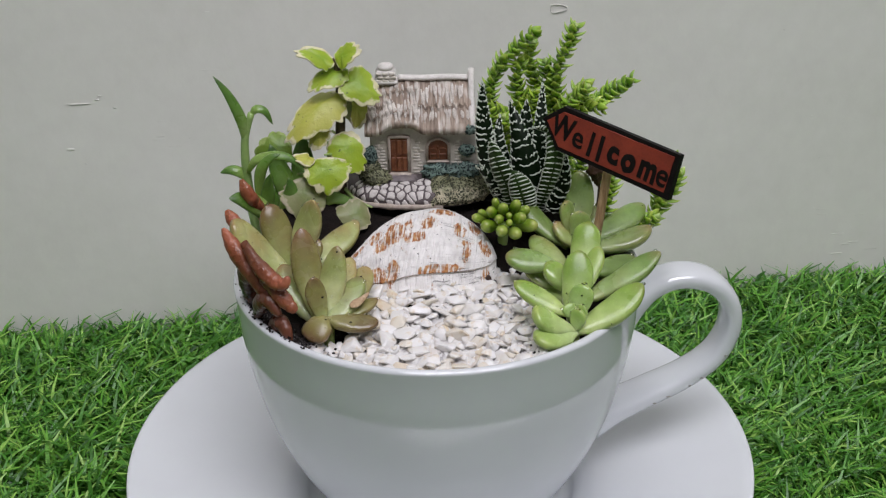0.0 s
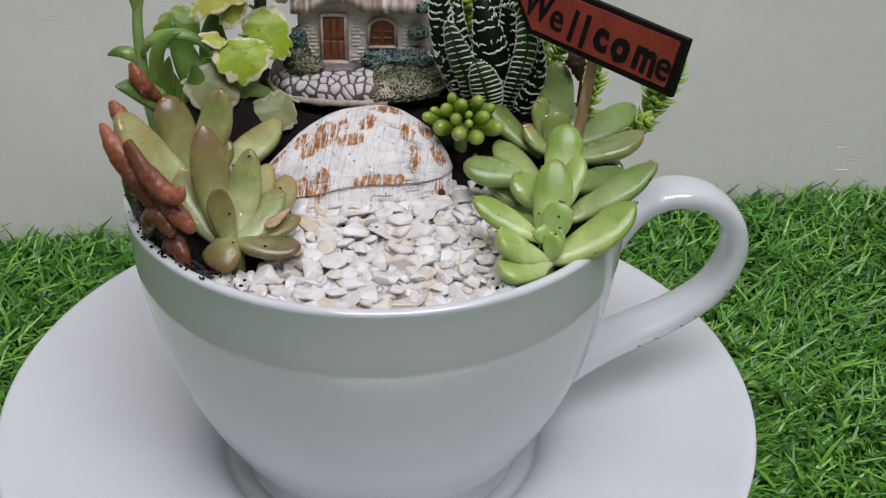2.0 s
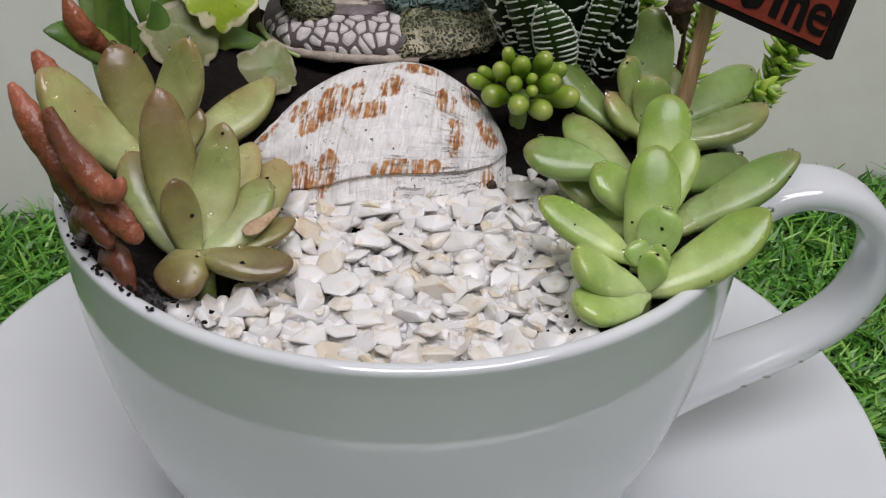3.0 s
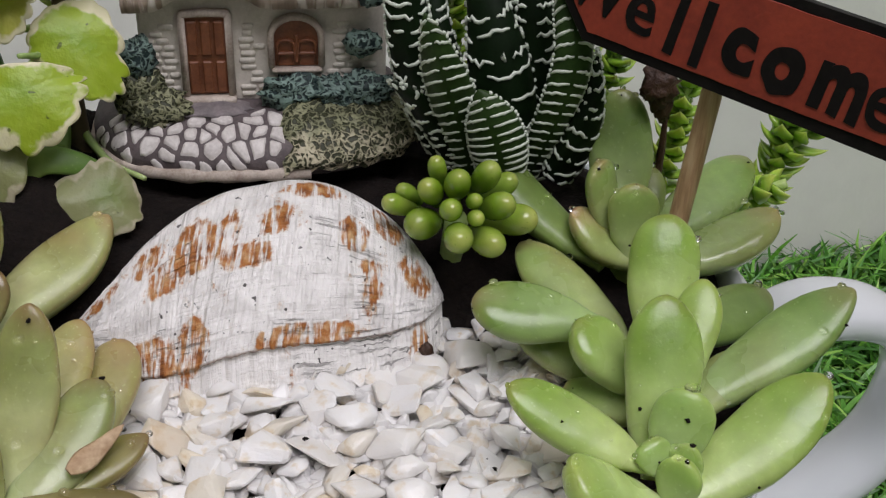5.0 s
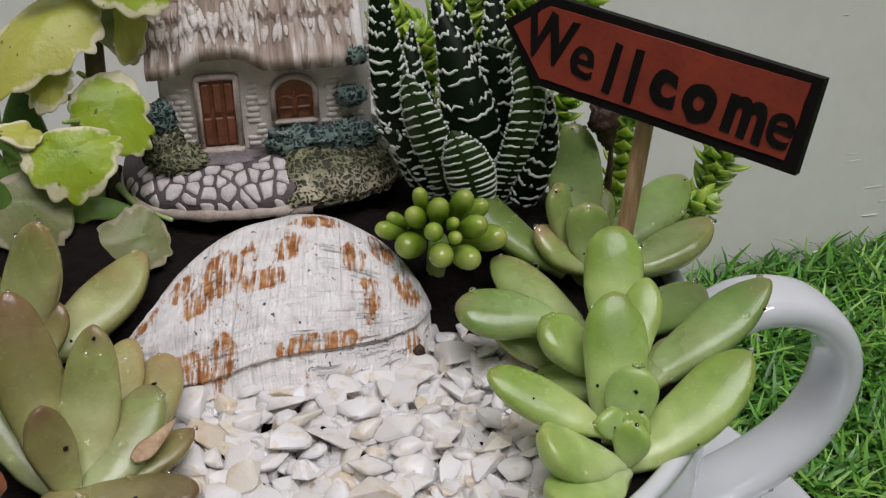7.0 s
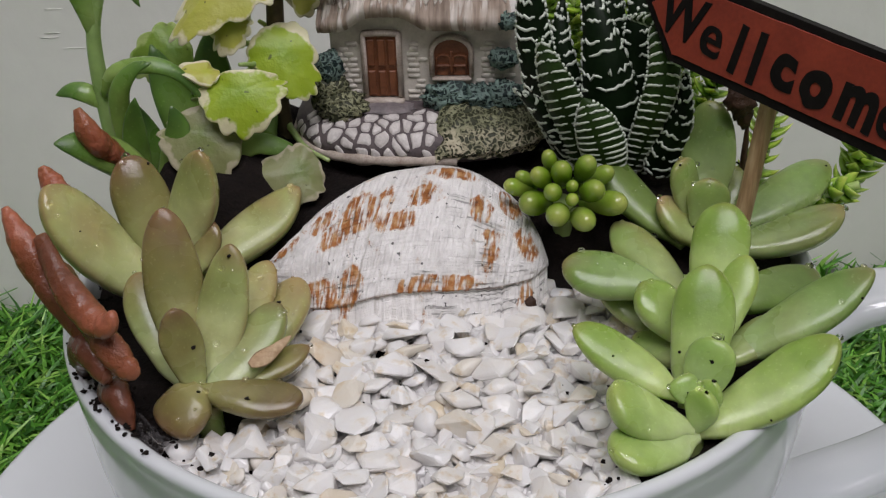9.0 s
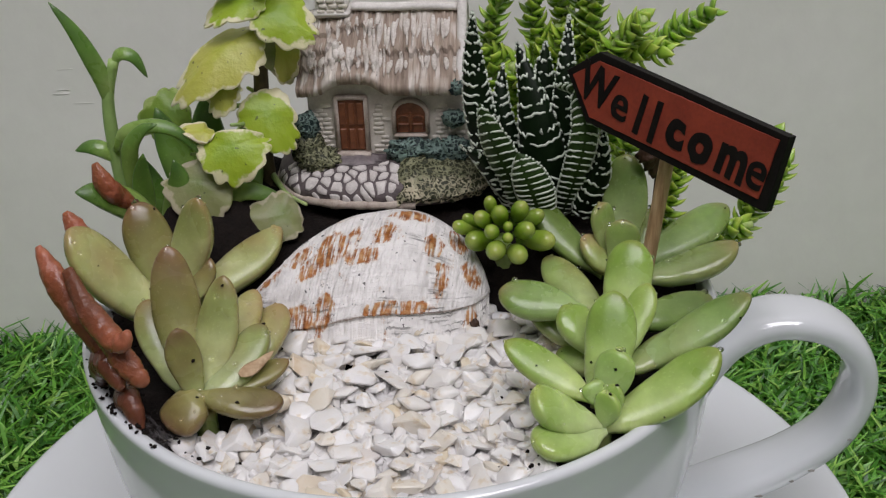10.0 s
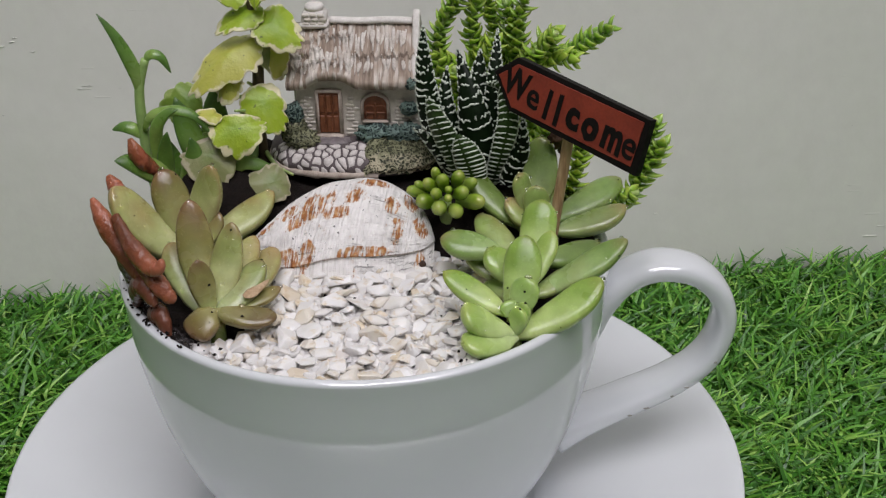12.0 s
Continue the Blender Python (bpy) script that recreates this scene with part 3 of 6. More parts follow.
# small blemishes on the wall paint
CHIP = plain("dried_paint_speck", (0.80, 0.79, 0.735), (0.87, 0.86, 0.80), 0.6, 300.0, 1500.0, 0.3)
SMUDGE = plain("faint_wall_smudge", (0.56, 0.55, 0.51), (0.70, 0.69, 0.64), 0.7, 300.0, 1500.0, 0.3)
GREY = plain("grey_scuff", (0.22, 0.21, 0.19), (0.32, 0.31, 0.28), 0.7, 300.0, 1500.0, 0.3)


def wall_fleck(a, z, w, h, mat, name, label):
    n = 14
    ring = [(math.cos(t) * w / 2 * RNG.uniform(0.7, 1.15), math.sin(t) * h / 2 * RNG.uniform(0.7, 1.15)) for t in np.linspace(0, 2 * np.pi, n, endpoint=False)]
    g = extruded(ring, 0.0010, lambda x, y, d: room_point(a + x, d - 0.00093, z + y), 0.0006)
    solo(name, g, mat, room_point(a, 0, z), label, "wall mark", "wall marks")


# ---- artificial turf ----
def turf(count, x0, x1, y0, keep=None, height=0.0205):
    xs, ys = RNG.uniform(x0, x1, count), RNG.uniform(y0, 0.17, count)
    ok = (ys < WALL_Y + SLOPE * xs - 0.003) & (np.hypot(xs, ys) > 0.098)
    if keep:
        ok &= keep(xs, ys)
    xs, ys = xs[ok], ys[ok]
    n = len(xs)
    yaw = RNG.uniform(0, 2 * np.pi, n)
    near = np.hypot(xs, ys) < 0.128
    yaw[near] = np.arctan2(ys[near], xs[near]) + RNG.normal(0, 0.6, near.sum())
    tall = height * RNG.uniform(0.55, 1.1, n)
    tall[near] = np.minimum(tall[near], 0.0165)
    lean = RNG.uniform(0.25, 1.15, n) * tall
    curl = RNG.uniform(0.2, 1.7, n)
    wid = RNG.uniform(0.00045, 0.00090, n)
    s = np.array([0.0, 0.4, 0.75, 1.0])
    dx, dy = np.cos(yaw), np.sin(yaw)
    out = np.outer(lean, s ** 1.8)
    z = tall[:, None] * (s - 0.35 * curl[:, None] * s ** 3)
    cx, cy = xs[:, None] + out * dx[:, None], ys[:, None] + out * dy[:, None]
    lim = WALL_Y + SLOPE * cx - 0.002
    cy = np.minimum(cy, lim)
    twist = yaw + np.pi / 2 + RNG.normal(0, 0.5, n)
    px, py = np.cos(twist), np.sin(twist)
    w = wid[:, None] * np.array([1.0, 1.05, 0.8, 0.12])
    left = np.stack([cx - px[:, None] * w, cy - py[:, None] * w, z], 2)
    right = np.stack([cx + px[:, None] * w, cy + py[:, None] * w, z + 0.0003], 2)
    v = np.stack([left, right], 2).reshape(n * 8, 3)
    q = np.array([[0, 1, 3, 2], [2, 3, 5, 4], [4, 5, 7, 6]])
    f = (np.arange(n)[:, None, None] * 8 + q[None]).reshape(-1, 4)
    uv = np.tile(np.array([(c, t) for t in s for c in (0, 1)]), (n, 1))
    return v, f, uv


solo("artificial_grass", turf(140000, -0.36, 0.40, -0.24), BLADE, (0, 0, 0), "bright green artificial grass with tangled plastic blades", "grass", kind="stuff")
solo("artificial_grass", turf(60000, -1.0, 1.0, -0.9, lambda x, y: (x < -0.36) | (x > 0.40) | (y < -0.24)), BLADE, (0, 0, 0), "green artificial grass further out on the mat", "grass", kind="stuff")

# ---- saucer and cup ----
saucer_profile = [(0.0001, 0.0042), (0.030, 0.0042), (0.0462, 0.0042), (0.0480, 0.0044), (0.0492, 0.0052), (0.0502, 0.0068), (0.0512, 0.0080), (0.054, 0.0098), (0.059, 0.0116), (0.072, 0.0150),
                  (0.088, 0.0188), (0.102, 0.0222), (0.110, 0.0244), (0.1135, 0.0254), (0.1146, 0.0252), (0.1149, 0.0245), (0.1142, 0.0235),
                  (0.108, 0.0210), (0.096, 0.0165), (0.080, 0.0120), (0.066, 0.0070), (0.064, 0.0006), (0.060, 0.0006), (0.058, 0.0014), (0.0001, 0.0014)]
solo("saucer", lathe(saucer_profile, 160), WHITE, (0, 0, 0.0006), "wide glossy white ceramic saucer under the cup", "saucer")

cup = thing("teacup", (0, 0, 0.0042), "large glossy white ceramic teacup planted as a miniature garden", "cup")
outer = [(0.0001, 0.0100), (0.036, 0.0100), (0.0390, 0.0045), (0.0415, 0.0043), (0.0428, 0.0046), (0.0434, 0.0058), (0.0438, 0.0090), (0.0446, 0.0125), (0.0470, 0.0168), (0.0508, 0.0230),
         (0.0548, 0.0305), (0.0589, 0.0395), (0.0622, 0.0490), (0.0651, 0.0600), (0.0673, 0.0710), (0.0687, 0.0810), (0.0693, 0.0890), (0.0697, 0.0950), (0.0700, 0.0980),
         (0.0700, 0.0992), (0.0694, 0.0999), (0.0684, 0.1001), (0.0674, 0.0996), (0.0666, 0.0980), (0.0660, 0.0940), (0.0648, 0.0850), (0.0630, 0.0720), (0.0600, 0.0560),
         (0.0001, 0.0540)]
fine = spline([(r, z, 0) for r, z in outer[4:28]], 124)[:, :2]
part("bowl", lathe(outer[:4] + [tuple(q) for q in fine] + [outer[-1]], 160), WHITE, cup)

AZ = math.radians(4.0)
HX, HY = np.array([math.cos(AZ), math.sin(AZ), 0]), np.array([-math.sin(AZ), math.cos(AZ), 0])
handle_line = spline([(r, 0, z) for r, z in ((0.0640, 0.0715), (0.0688, 0.0795), (0.0755, 0.0865), (0.0850, 0.0905), (0.0965, 0.0882), (0.1044, 0.0802), (0.1062, 0.0697),
                                   (0.1018, 0.0580), (0.0916, 0.0493), (0.0780, 0.0424), (0.0660, 0.0366), (0.0560, 0.0315))], 60)
hp = np.array([HX * r + np.array([0, 0, z]) for r, _, z in handle_line])
hs = np.linspace(0, 1, 60)
h_thick = 0.0035 + 0.0020 * np.clip(1 - hs / 0.20, 0, 1) ** 1.2 + 0.003 * np.clip((hs - 0.86) / 0.14, 0, 1) ** 1.5
h_wide = 0.0072 + 0.0022 * np.clip(1 - hs / 0.2, 0, 1) + 0.0025 * np.clip((hs - 0.7) / 0.3, 0, 1)
ht = np.gradient(hp, axis=0)
h_nrm = np.array([np.cross(HY, unit(q)) for q in ht])
part("handle", tube(hp, h_wide, h_thick, h_nrm, 20, 1.0, 0.75), WHITE, cup, "curved ear-shaped white handle")


# ---- soil, and the heap behind ----
def soil_height(x, y):
    t = min(max((y + 0.022) / 0.036, 0.0), 1.0)
    t = t * t * (3 - 2 * t)
    z = 0.0915 + 0.0175 * t + 0.009 * min(max((-x - 0.028) / 0.01, 0), 1) * min(max((0.062 + x) / 0.008, 0), 1) * min(max((y + 0.004) / 0.01, 0), 1)
    z += 0.0042 * math.exp(-((x + 0.050) / 0.018) ** 2 - ((y + 0.034) / 0.017) ** 2) + 0.0045 * math.exp(-((x - 0.050) / 0.014) ** 2 - ((y + 0.044) / 0.014) ** 2)
    edge = math.hypot(x, y) / 0.066
    return z - 0.010 * max(edge - 0.80, 0) / 0.2 * t + 0.0016 * noise.noise(Vector((x * 160, y * 160, 1))) + 0.0009 * noise.noise(Vector((x * 430, y * 430, 7)))


def soil_at(u, v):
    a, r = 2 * np.pi * u, 0.0665 * v
    x, y = r * np.cos(a), r * np.sin(a)
    return [x, y, soil_height(x, y)]


solo("potting_soil", grid(120, 60, soil_at), SOIL, (0, 0, 0.09), "dark damp potting soil filling the teacup", "soil", kind="stuff")

# ---- shell ----
def shell():
    """Crest and lip curves with a bulging ribbed face between; a second, older lip below; the back falls to the soil."""
    n = 300
    crest = spline([(-0.0309, -0.0165, 0.1084), (-0.0261, -0.0100, 0.1112), (-0.0215, -0.0030, 0.1136), (-0.0167, 0.0030, 0.1145), (-0.0113, 0.0060, 0.1158), (-0.0057, 0.0075, 0.1161),
                    (-0.0005, 0.0080, 0.1166), (0.0052, 0.0080, 0.1154), (0.0103, 0.0065, 0.1130), (0.0150, 0.0030, 0.1106), (0.0185, -0.0020, 0.1079), (0.0201, -0.0070, 0.1055)], n + 1)
    lip = spline([(-0.0309, -0.0168, 0.1081), (-0.0271, -0.0170, 0.1041), (-0.0229, -0.0175, 0.1017), (-0.0189, -0.0180, 0.1021), (-0.0146, -0.0175, 0.1026), (-0.0103, -0.0165, 0.1034),
                  (-0.0038, -0.0160, 0.1042), (0.0026, -0.0152, 0.1041), (0.0090, -0.0145, 0.1041), (0.0133, -0.0132, 0.1042), (0.0176, -0.0110, 0.1046), (0.0202, -0.0075, 0.1050)], n + 1)

    def at(u, v):
        i = int(round(u * n))
        t, b = crest[i], lip[i]
        swell = math.sin(math.pi * u) ** 0.6
        rib = (0.00050 * noise.noise(Vector((u * 64, v * 1.5, 2))) + 0.00030 * noise.noise(Vector((u * 150, v * 3, 9)))) * min(1, 0.3 + swell)
        if v < 0.18:
            k = v / 0.18
            return t * k + (1 - k) * np.array([t[0] * 0.85, t[1] + 0.009, 0.1045]) + np.array([0, 0, 0.0035 * math.sin(math.pi * k) * swell])
        if v < 0.82:
            k = (v - 0.18) / 0.64
            step = 0.00022 * ((k * 7 + 0.5 * math.sin(u * 9) + 0.25 * math.sin(u * 31) + 0.6 * noise.noise(Vector((u * 11, k * 3, 4)))) % 1.0)
            out = unit((0.35 * (u - 0.5), -0.72, 0.66))
            wave = 0.0005 * noise.noise(Vector((u * 7, k * 4, 0)))
            return t * (1 - k) + b * k + out * (0.0036 * swell * math.sin(math.pi * k ** 0.9) * 0.9 + rib + step + wave)
        k = (v - 0.82) / 0.18
        tuck = min(k / 0.15, 1.0)
        inner = b + np.array([-0.0004 * (u - 0.5), 0.0007, -0.0002]) * tuck + np.array([0, -0.0042, -0.0062]) * max(k - 0.1, 0)
        return inner + np.array([0, -1, 0]) * rib
    return grid(n, 84, at)


solo("seashell", shell(), SHELL, (-0.004, -0.0015, 0.096), "chalky white ribbed seashell with rust-brown streaks among the stone chips", "seashell")


# ---- cottage ----
HOUSE = (-0.005, 0.03, 0.113)
house = thing("miniature_cottage", HOUSE, "small painted resin cottage with thatched roof and cobbled front", "figurine")


def plinth():
    def at(u, v):
        a = 2 * np.pi * u
        r = [0.0, 0.35, 0.6, 0.8, 0.93, 1.0, 1.0, 0.95, 0.80, 0.0][int(round(v * 9))]
        zz = [0.1205, 0.1205, 0.1200, 0.1190, 0.1176, 0.1158, 0.1140, 0.1126, 0.1120, 0.1120][int(round(v * 9))]
        x = -0.0055 + 0.0270 * r * math.copysign(abs(math.cos(a)) ** 0.75, math.cos(a))
        y = 0.0375 + 0.0205 * r * math.copysign(abs(math.sin(a)) ** 0.75, math.sin(a))
        z = zz + 0.0003 * noise.noise(Vector((x * 300, y * 300, 3)))
        return [x, y, z]
    return grid(72, 9, at)


base = part("plinth", plinth(), JOINT, house, "dark cobble joints of the sculpted base")


def plinth_z(x, y):
    q = max(abs((x + 0.0055) / 0.0270) ** 2.6 + abs((y - 0.0375) / 0.0205) ** 2.6, 0) ** (1 / 2.6)
    return float(np.interp(q, [0, 0.35, 0.6, 0.8, 0.93, 1.0, 1.05], [0.1206, 0.1206, 0.1202, 0.1192, 0.1179, 0.1160, 0.1142]))


def cells(seeds, box):
    """Voronoi cells of the seeds, each cut from a square by its neighbours' bisectors."""
    out = []
    for i, p in enumerate(seeds):
        poly = [p + np.array(c) * box for c in ((-1, -1), (1, -1), (1, 1), (-1, 1))]
        for j, q in enumerate(seeds):
            d = q - p
            if i == j or np.dot(d, d) > 16 * box * box:
                continue
            m, kept = (p + q) / 2, []
            for a, b in zip(poly, poly[1:] + poly[:1]):
                fa, fb = np.dot(a - m, d), np.dot(b - m, d)
                if fa <= 0:
                    kept.append(a)
                if fa * fb < 0:
                    kept.append(a + (b - a) * fa / (fa - fb))
            poly = kept
            if len(poly) < 3:
                break
        if len(poly) >= 3:
            out.append(np.array(poly))
    return out


def wrapped(x, y, h):
    """A point on the base's skin; what reaches past its edge folds down over the rim."""
    q = (abs((x + 0.0055) / 0.0270) ** 2.6 + abs((y - 0.0375) / 0.0205) ** 2.6) ** (1 / 2.6)
    if q <= 1.0:
        return (x, y, plinth_z(x, y) + h)
    k = (1.0 + h / 0.022) / q
    return (-0.0055 + (x + 0.0055) * k, 0.0375 + (y - 0.0375) * k, 0.1160 - min((q - 1.0) * 0.027, 0.0036))


def cobble(poly):
    """A slightly domed stone with rounded corners laid on the curved base."""
    c = poly.mean(axis=0)
    ring = []
    for k in range(len(poly)):
        a, b, d = poly[k - 1], poly[k], poly[(k + 1) % len(poly)]
        ring += [b + 0.22 * (a - b), b + 0.08 * (a + d - 2 * b), b + 0.22 * (d - b)]
    ring = np.array(ring)
    size = np.linalg.norm(ring - c, axis=1, keepdims=True)
    ring = c + (ring - c) * (1 - 0.00038 / size)
    m = len(ring)
    v = []
    for f, h in ((1.0, -0.0004), (0.96, 0.00016), (0.72, 0.00026)):
        v += [wrapped(x, y, h) for x, y in c + (ring - c) * f]
    v.append(wrapped(c[0], c[1], 0.00028))
    f = [(r * m + k, r * m + (k + 1) % m, (r + 1) * m + (k + 1) % m, (r + 1) * m + k) for r in range(2) for k in range(m)]
    return np.array(v), f + [(2 * m + k, 2 * m + (k + 1) % m, 3 * m) for k in range(m)], None


seeds = [np.array([-0.0372 + i * 0.0031 + (r % 2) * 0.0015, 0.0137 + r * 0.0024]) + RNG.normal(0, 0.00070, 2) for r in range(9) for i in range(13)]
for poly in cells(seeds, 0.0022):
    x, y = poly.mean(axis=0)
    q = abs((x + 0.0055) / 0.0270) ** 2.6 + abs((y - 0.0375) / 0.0205) ** 2.6
    if q < 1.22 and x < -0.0020 and not (y > 0.0300 and x < -0.019) and (y < 0.0258 or x < -0.019):
        part("cobble", cobble(poly), COBBLE, base)


rim_line = [(-0.0055 + 0.0272 * math.copysign(abs(math.cos(a)) ** 0.75, math.cos(a)), 0.0375 + 0.0206 * math.copysign(abs(math.sin(a)) ** 0.75, math.sin(a)), 0.1134) for a in np.linspace(math.pi * 0.98, math.pi * 1.56, 60)]
rim_size = np.array([1 + 0.5 * noise.noise(Vector((p[0] * 320, p[1] * 320, 6))) for p in rim_line])
part("rim", tube(rim_line, 0.0008 * rim_size, 0.0011 * rim_size, (0, 0, 1), 8), TRIM, base, "cream lower edge of the base")


def lawn():
    def at(u, v):
        x = -0.0030 + 0.0250 * u + (0.0016 * noise.noise(Vector((v * 5, 1, 1))) + 0.0012 * noise.noise(Vector((v * 14, 4, 2))) + 0.0014 * (1 - v)) * (1 - u) ** 3
        k = max(0.0, (abs(x + 0.0055) / 0.0278)) ** 2.6
        front = 0.0375 - 0.0212 * max(1 - k, 0.0) ** (1 / 2.6)
        w = max(v - 0.2, 0) / 0.8
        y = front + (0.0325 - front) * w
        top = plinth_z(x, y) + 0.0007 + 0.0014 * w
        low = 0.1136 + 0.0009 * noise.noise(Vector((x * 400, 3, 3)))
        z = low + (top - low) * min(v / 0.2, 1.0) ** 0.6
        z -= 0.0017 * max(1 - u / (0.10 + 0.06 * noise.noise(Vector((y * 500, 1, 7)))), 0.0) ** 0.8
        return [x, y - 0.0004 * (v < 0.3) + 0.0008 * (v < 0.12), z + 0.0007 * noise.noise(Vector((x * 600, y * 600, 2)))]
    return grid(60, 40, at)


part("path", lumpy((-0.0128, 0.0274, 0.1200), (0.0062, 0.0034, 0.0012), 0.25, 3.0, 12, 12, 24), PATHGREY, house, "purplish grey worn ground before the door")
part("lawn", lawn(), LAWN, house, "sponged olive-and-cream lawn")
part("shrub", joined(lumpy((-0.0238, 0.0283, 0.1228), (0.0038, 0.0026, 0.0050), 0.35, 3.5, 1, 20, 28), lumpy((-0.0212, 0.0266, 0.1208), (0.0052, 0.0034, 0.0029), 0.35, 3.5, 2, 20, 28)), LAWN, house)
part("shrub", lumpy((-0.0236, 0.0284, 0.1282), (0.0026, 0.0022, 0.0036), 0.35, 3.5, 5, 18, 24), HEDGE, house, "dark green climbing shrub")
part("hedge", joined(lumpy((0.0002, 0.0281, 0.1222), (0.0052, 0.0026, 0.0029), 0.45, 4.0, 3, 20, 30), lumpy((0.0062, 0.0280, 0.1220), (0.0042, 0.0028, 0.0026), 0.5, 4.0, 8, 20, 30), lumpy((0.0112, 0.0282, 0.1225), (0.0046, 0.0026, 0.0028), 0.45, 4.0, 4, 20, 30)), HEDGE, house, "dark green hedge under the window")
part("shrub", lumpy((0.0112, 0.0285, 0.1303), (0.0030, 0.0020, 0.0021), 0.3, 3.0, 6), HEDGE, house)
part("shrub", lumpy((0.0122, 0.0268, 0.1386), (0.0026, 0.0020, 0.0017), 0.3, 3.0, 7), HEDGE, house)

FRONT = 0.0300
wall = part("wall", joined(block((-0.0042, 0.0420, 0.1301), (0.0385, 0.0236, 0.0222), 0.0005),
                           extruded([(0.0302, 0.1385), (0.0538, 0.1385), (0.0420, 0.1515)], 0.0020, lambda x, y, d: (-0.0225 + d, x, y)),
                           extruded([(0.0302, 0.1385), (0.0538, 0.1385), (0.0420, 0.1515)], 0.0020, lambda x, y, d: (0.0120 + d, x, y))), MORTAR, house, smooth=False)
DOOR = (-0.01620, -0.01005, 0.1218, 0.1347)
WIN = (-0.00265, 0.00425, 0.1262, 0.1338)
for row in range(12):
    z = 0.1214 + row * 0.00114
    x = -0.0231 + (row % 2) * 0.0012
    while x < 0.0122:
        w = RNG.uniform(0.0019, 0.0029)
        mid = x + w / 2
        clear = not (DOOR[0] - 0.0011 - w / 2 < mid < DOOR[1] + 0.0011 + w / 2 and z < DOOR[3] + 0.0012) and not (WIN[0] - 0.0011 - w / 2 < mid < WIN[1] + 0.0011 + w / 2 and WIN[2] - 0.002 < z < WIN[3] + 0.0014)
        if clear and z < 0.1326 + 0.0012 * math.sin(mid * 900) and noise.noise(Vector((mid * 260, z * 260, 5))) > -0.75:
            part("brick", block((mid, FRONT + 0.0003 + RNG.uniform(0, 0.00015), z), (w - 0.00030, 0.0010, 0.00092), 0.00025), WALLSTONE, wall)
        x += w


def framed(x0, x1, z0, z1, arch, width, depth, y):
    """A surround with an arched head, as a bent strip."""
    pts = [(x0, z0)]
    zs = z1 - arch
    for t in np.linspace(0, math.pi, 15):
        pts.append(((x0 + x1) / 2 - (x1 - x0) / 2 * math.cos(t), zs + arch * math.sin(t)))
    pts.append((x1, z0))
    path = np.array([(x, y, z) for x, z in pts])
    return tube(path, depth, width / 2, np.array([(x - (x0 + x1) / 2, 0, max(z - zs, 0.0) + 1e-5) for x, z in pts]), 8, 1.0, 0.6)


def arched_panel(x0, x1, z0, z1, arch, y, depth):
    zs = z1 - arch
    ring = [(x0, z0)] + [((x0 + x1) / 2 - (x1 - x0) / 2 * math.cos(t), zs + arch * math.sin(t)) for t in np.linspace(0, math.pi, 13)] + [(x1, z0)]
    return extruded(ring, depth, lambda a, b, d: (a, y - d, b))


door = part("door", arched_panel(DOOR[0], DOOR[1], DOOR[2], DOOR[3], 0.0004, FRONT + 0.0002, 0.0006), DOORWOOD, house, "reddish brown plank door", smooth=False)
part("surround", framed(DOOR[0] - 0.0005, DOOR[1] + 0.0005, DOOR[2], DOOR[3] + 0.0006, 0.0003, 0.0012, 0.0010, FRONT - 0.0003), TRIM, door)
for i in range(3):
    xw = (DOOR[1] - DOOR[0]) / 3
    for z0, z1 in ((DOOR[2] + 0.0004, DOOR[2] + 0.0056), (DOOR[2] + 0.0066, DOOR[3] - 0.0007)):
        part("plank", block((DOOR[0] + xw * (i + 0.5), FRONT - 0.0006, (z0 + z1) / 2), (xw - 0.0005, 0.0007, z1 - z0), 0.0002), DOORWOOD, door, smooth=False)
part("step", block((-0.0131, FRONT - 0.0010, 0.1211), (0.0084, 0.0026, 0.0010), 0.0003), TRIM, door)
win = part("window", arched_panel(WIN[0], WIN[1], WIN[2], WIN[3], 0.0030, FRONT + 0.0002, 0.0004), DOORWOOD, house, "arched brown window", smooth=False)
part("surround", framed(WIN[0] - 0.0005, WIN[1] + 0.0005, WIN[2], WIN[3] + 0.0006, 0.0034, 0.0011, 0.0009, FRONT - 0.0003), TRIM, win)
part("sill", block(((WIN[0] + WIN[1]) / 2, FRONT - 0.0008, WIN[2] - 0.0005), (0.0080, 0.0015, 0.0008), 0.0003), TRIM, win)
WX, WZ = (WIN[0] + WIN[1]) / 2, WIN[2] + 0.0024
part("mullion", block((WX, FRONT - 0.0005, WZ + 0.0006), (0.0006, 0.0008, 0.0046), 0.00015), DOORWOOD, win, smooth=False)
for sx in (-1, 1):
    part("sash", framed(WX + sx * 0.00165 - 0.0013, WX + sx * 0.00165 + 0.0013, WIN[2] + 0.0006, WIN[2] + 0.0044, 0.0008, 0.0005, 0.0005, FRONT - 0.0004), DOORWOOD, win)
part("mullion", block((WX, FRONT - 0.0005, WZ - 0.0002), (0.0060, 0.0008, 0.0005), 0.00015), DOORWOOD, win, smooth=False)


RIDGE_Z = 0.1520


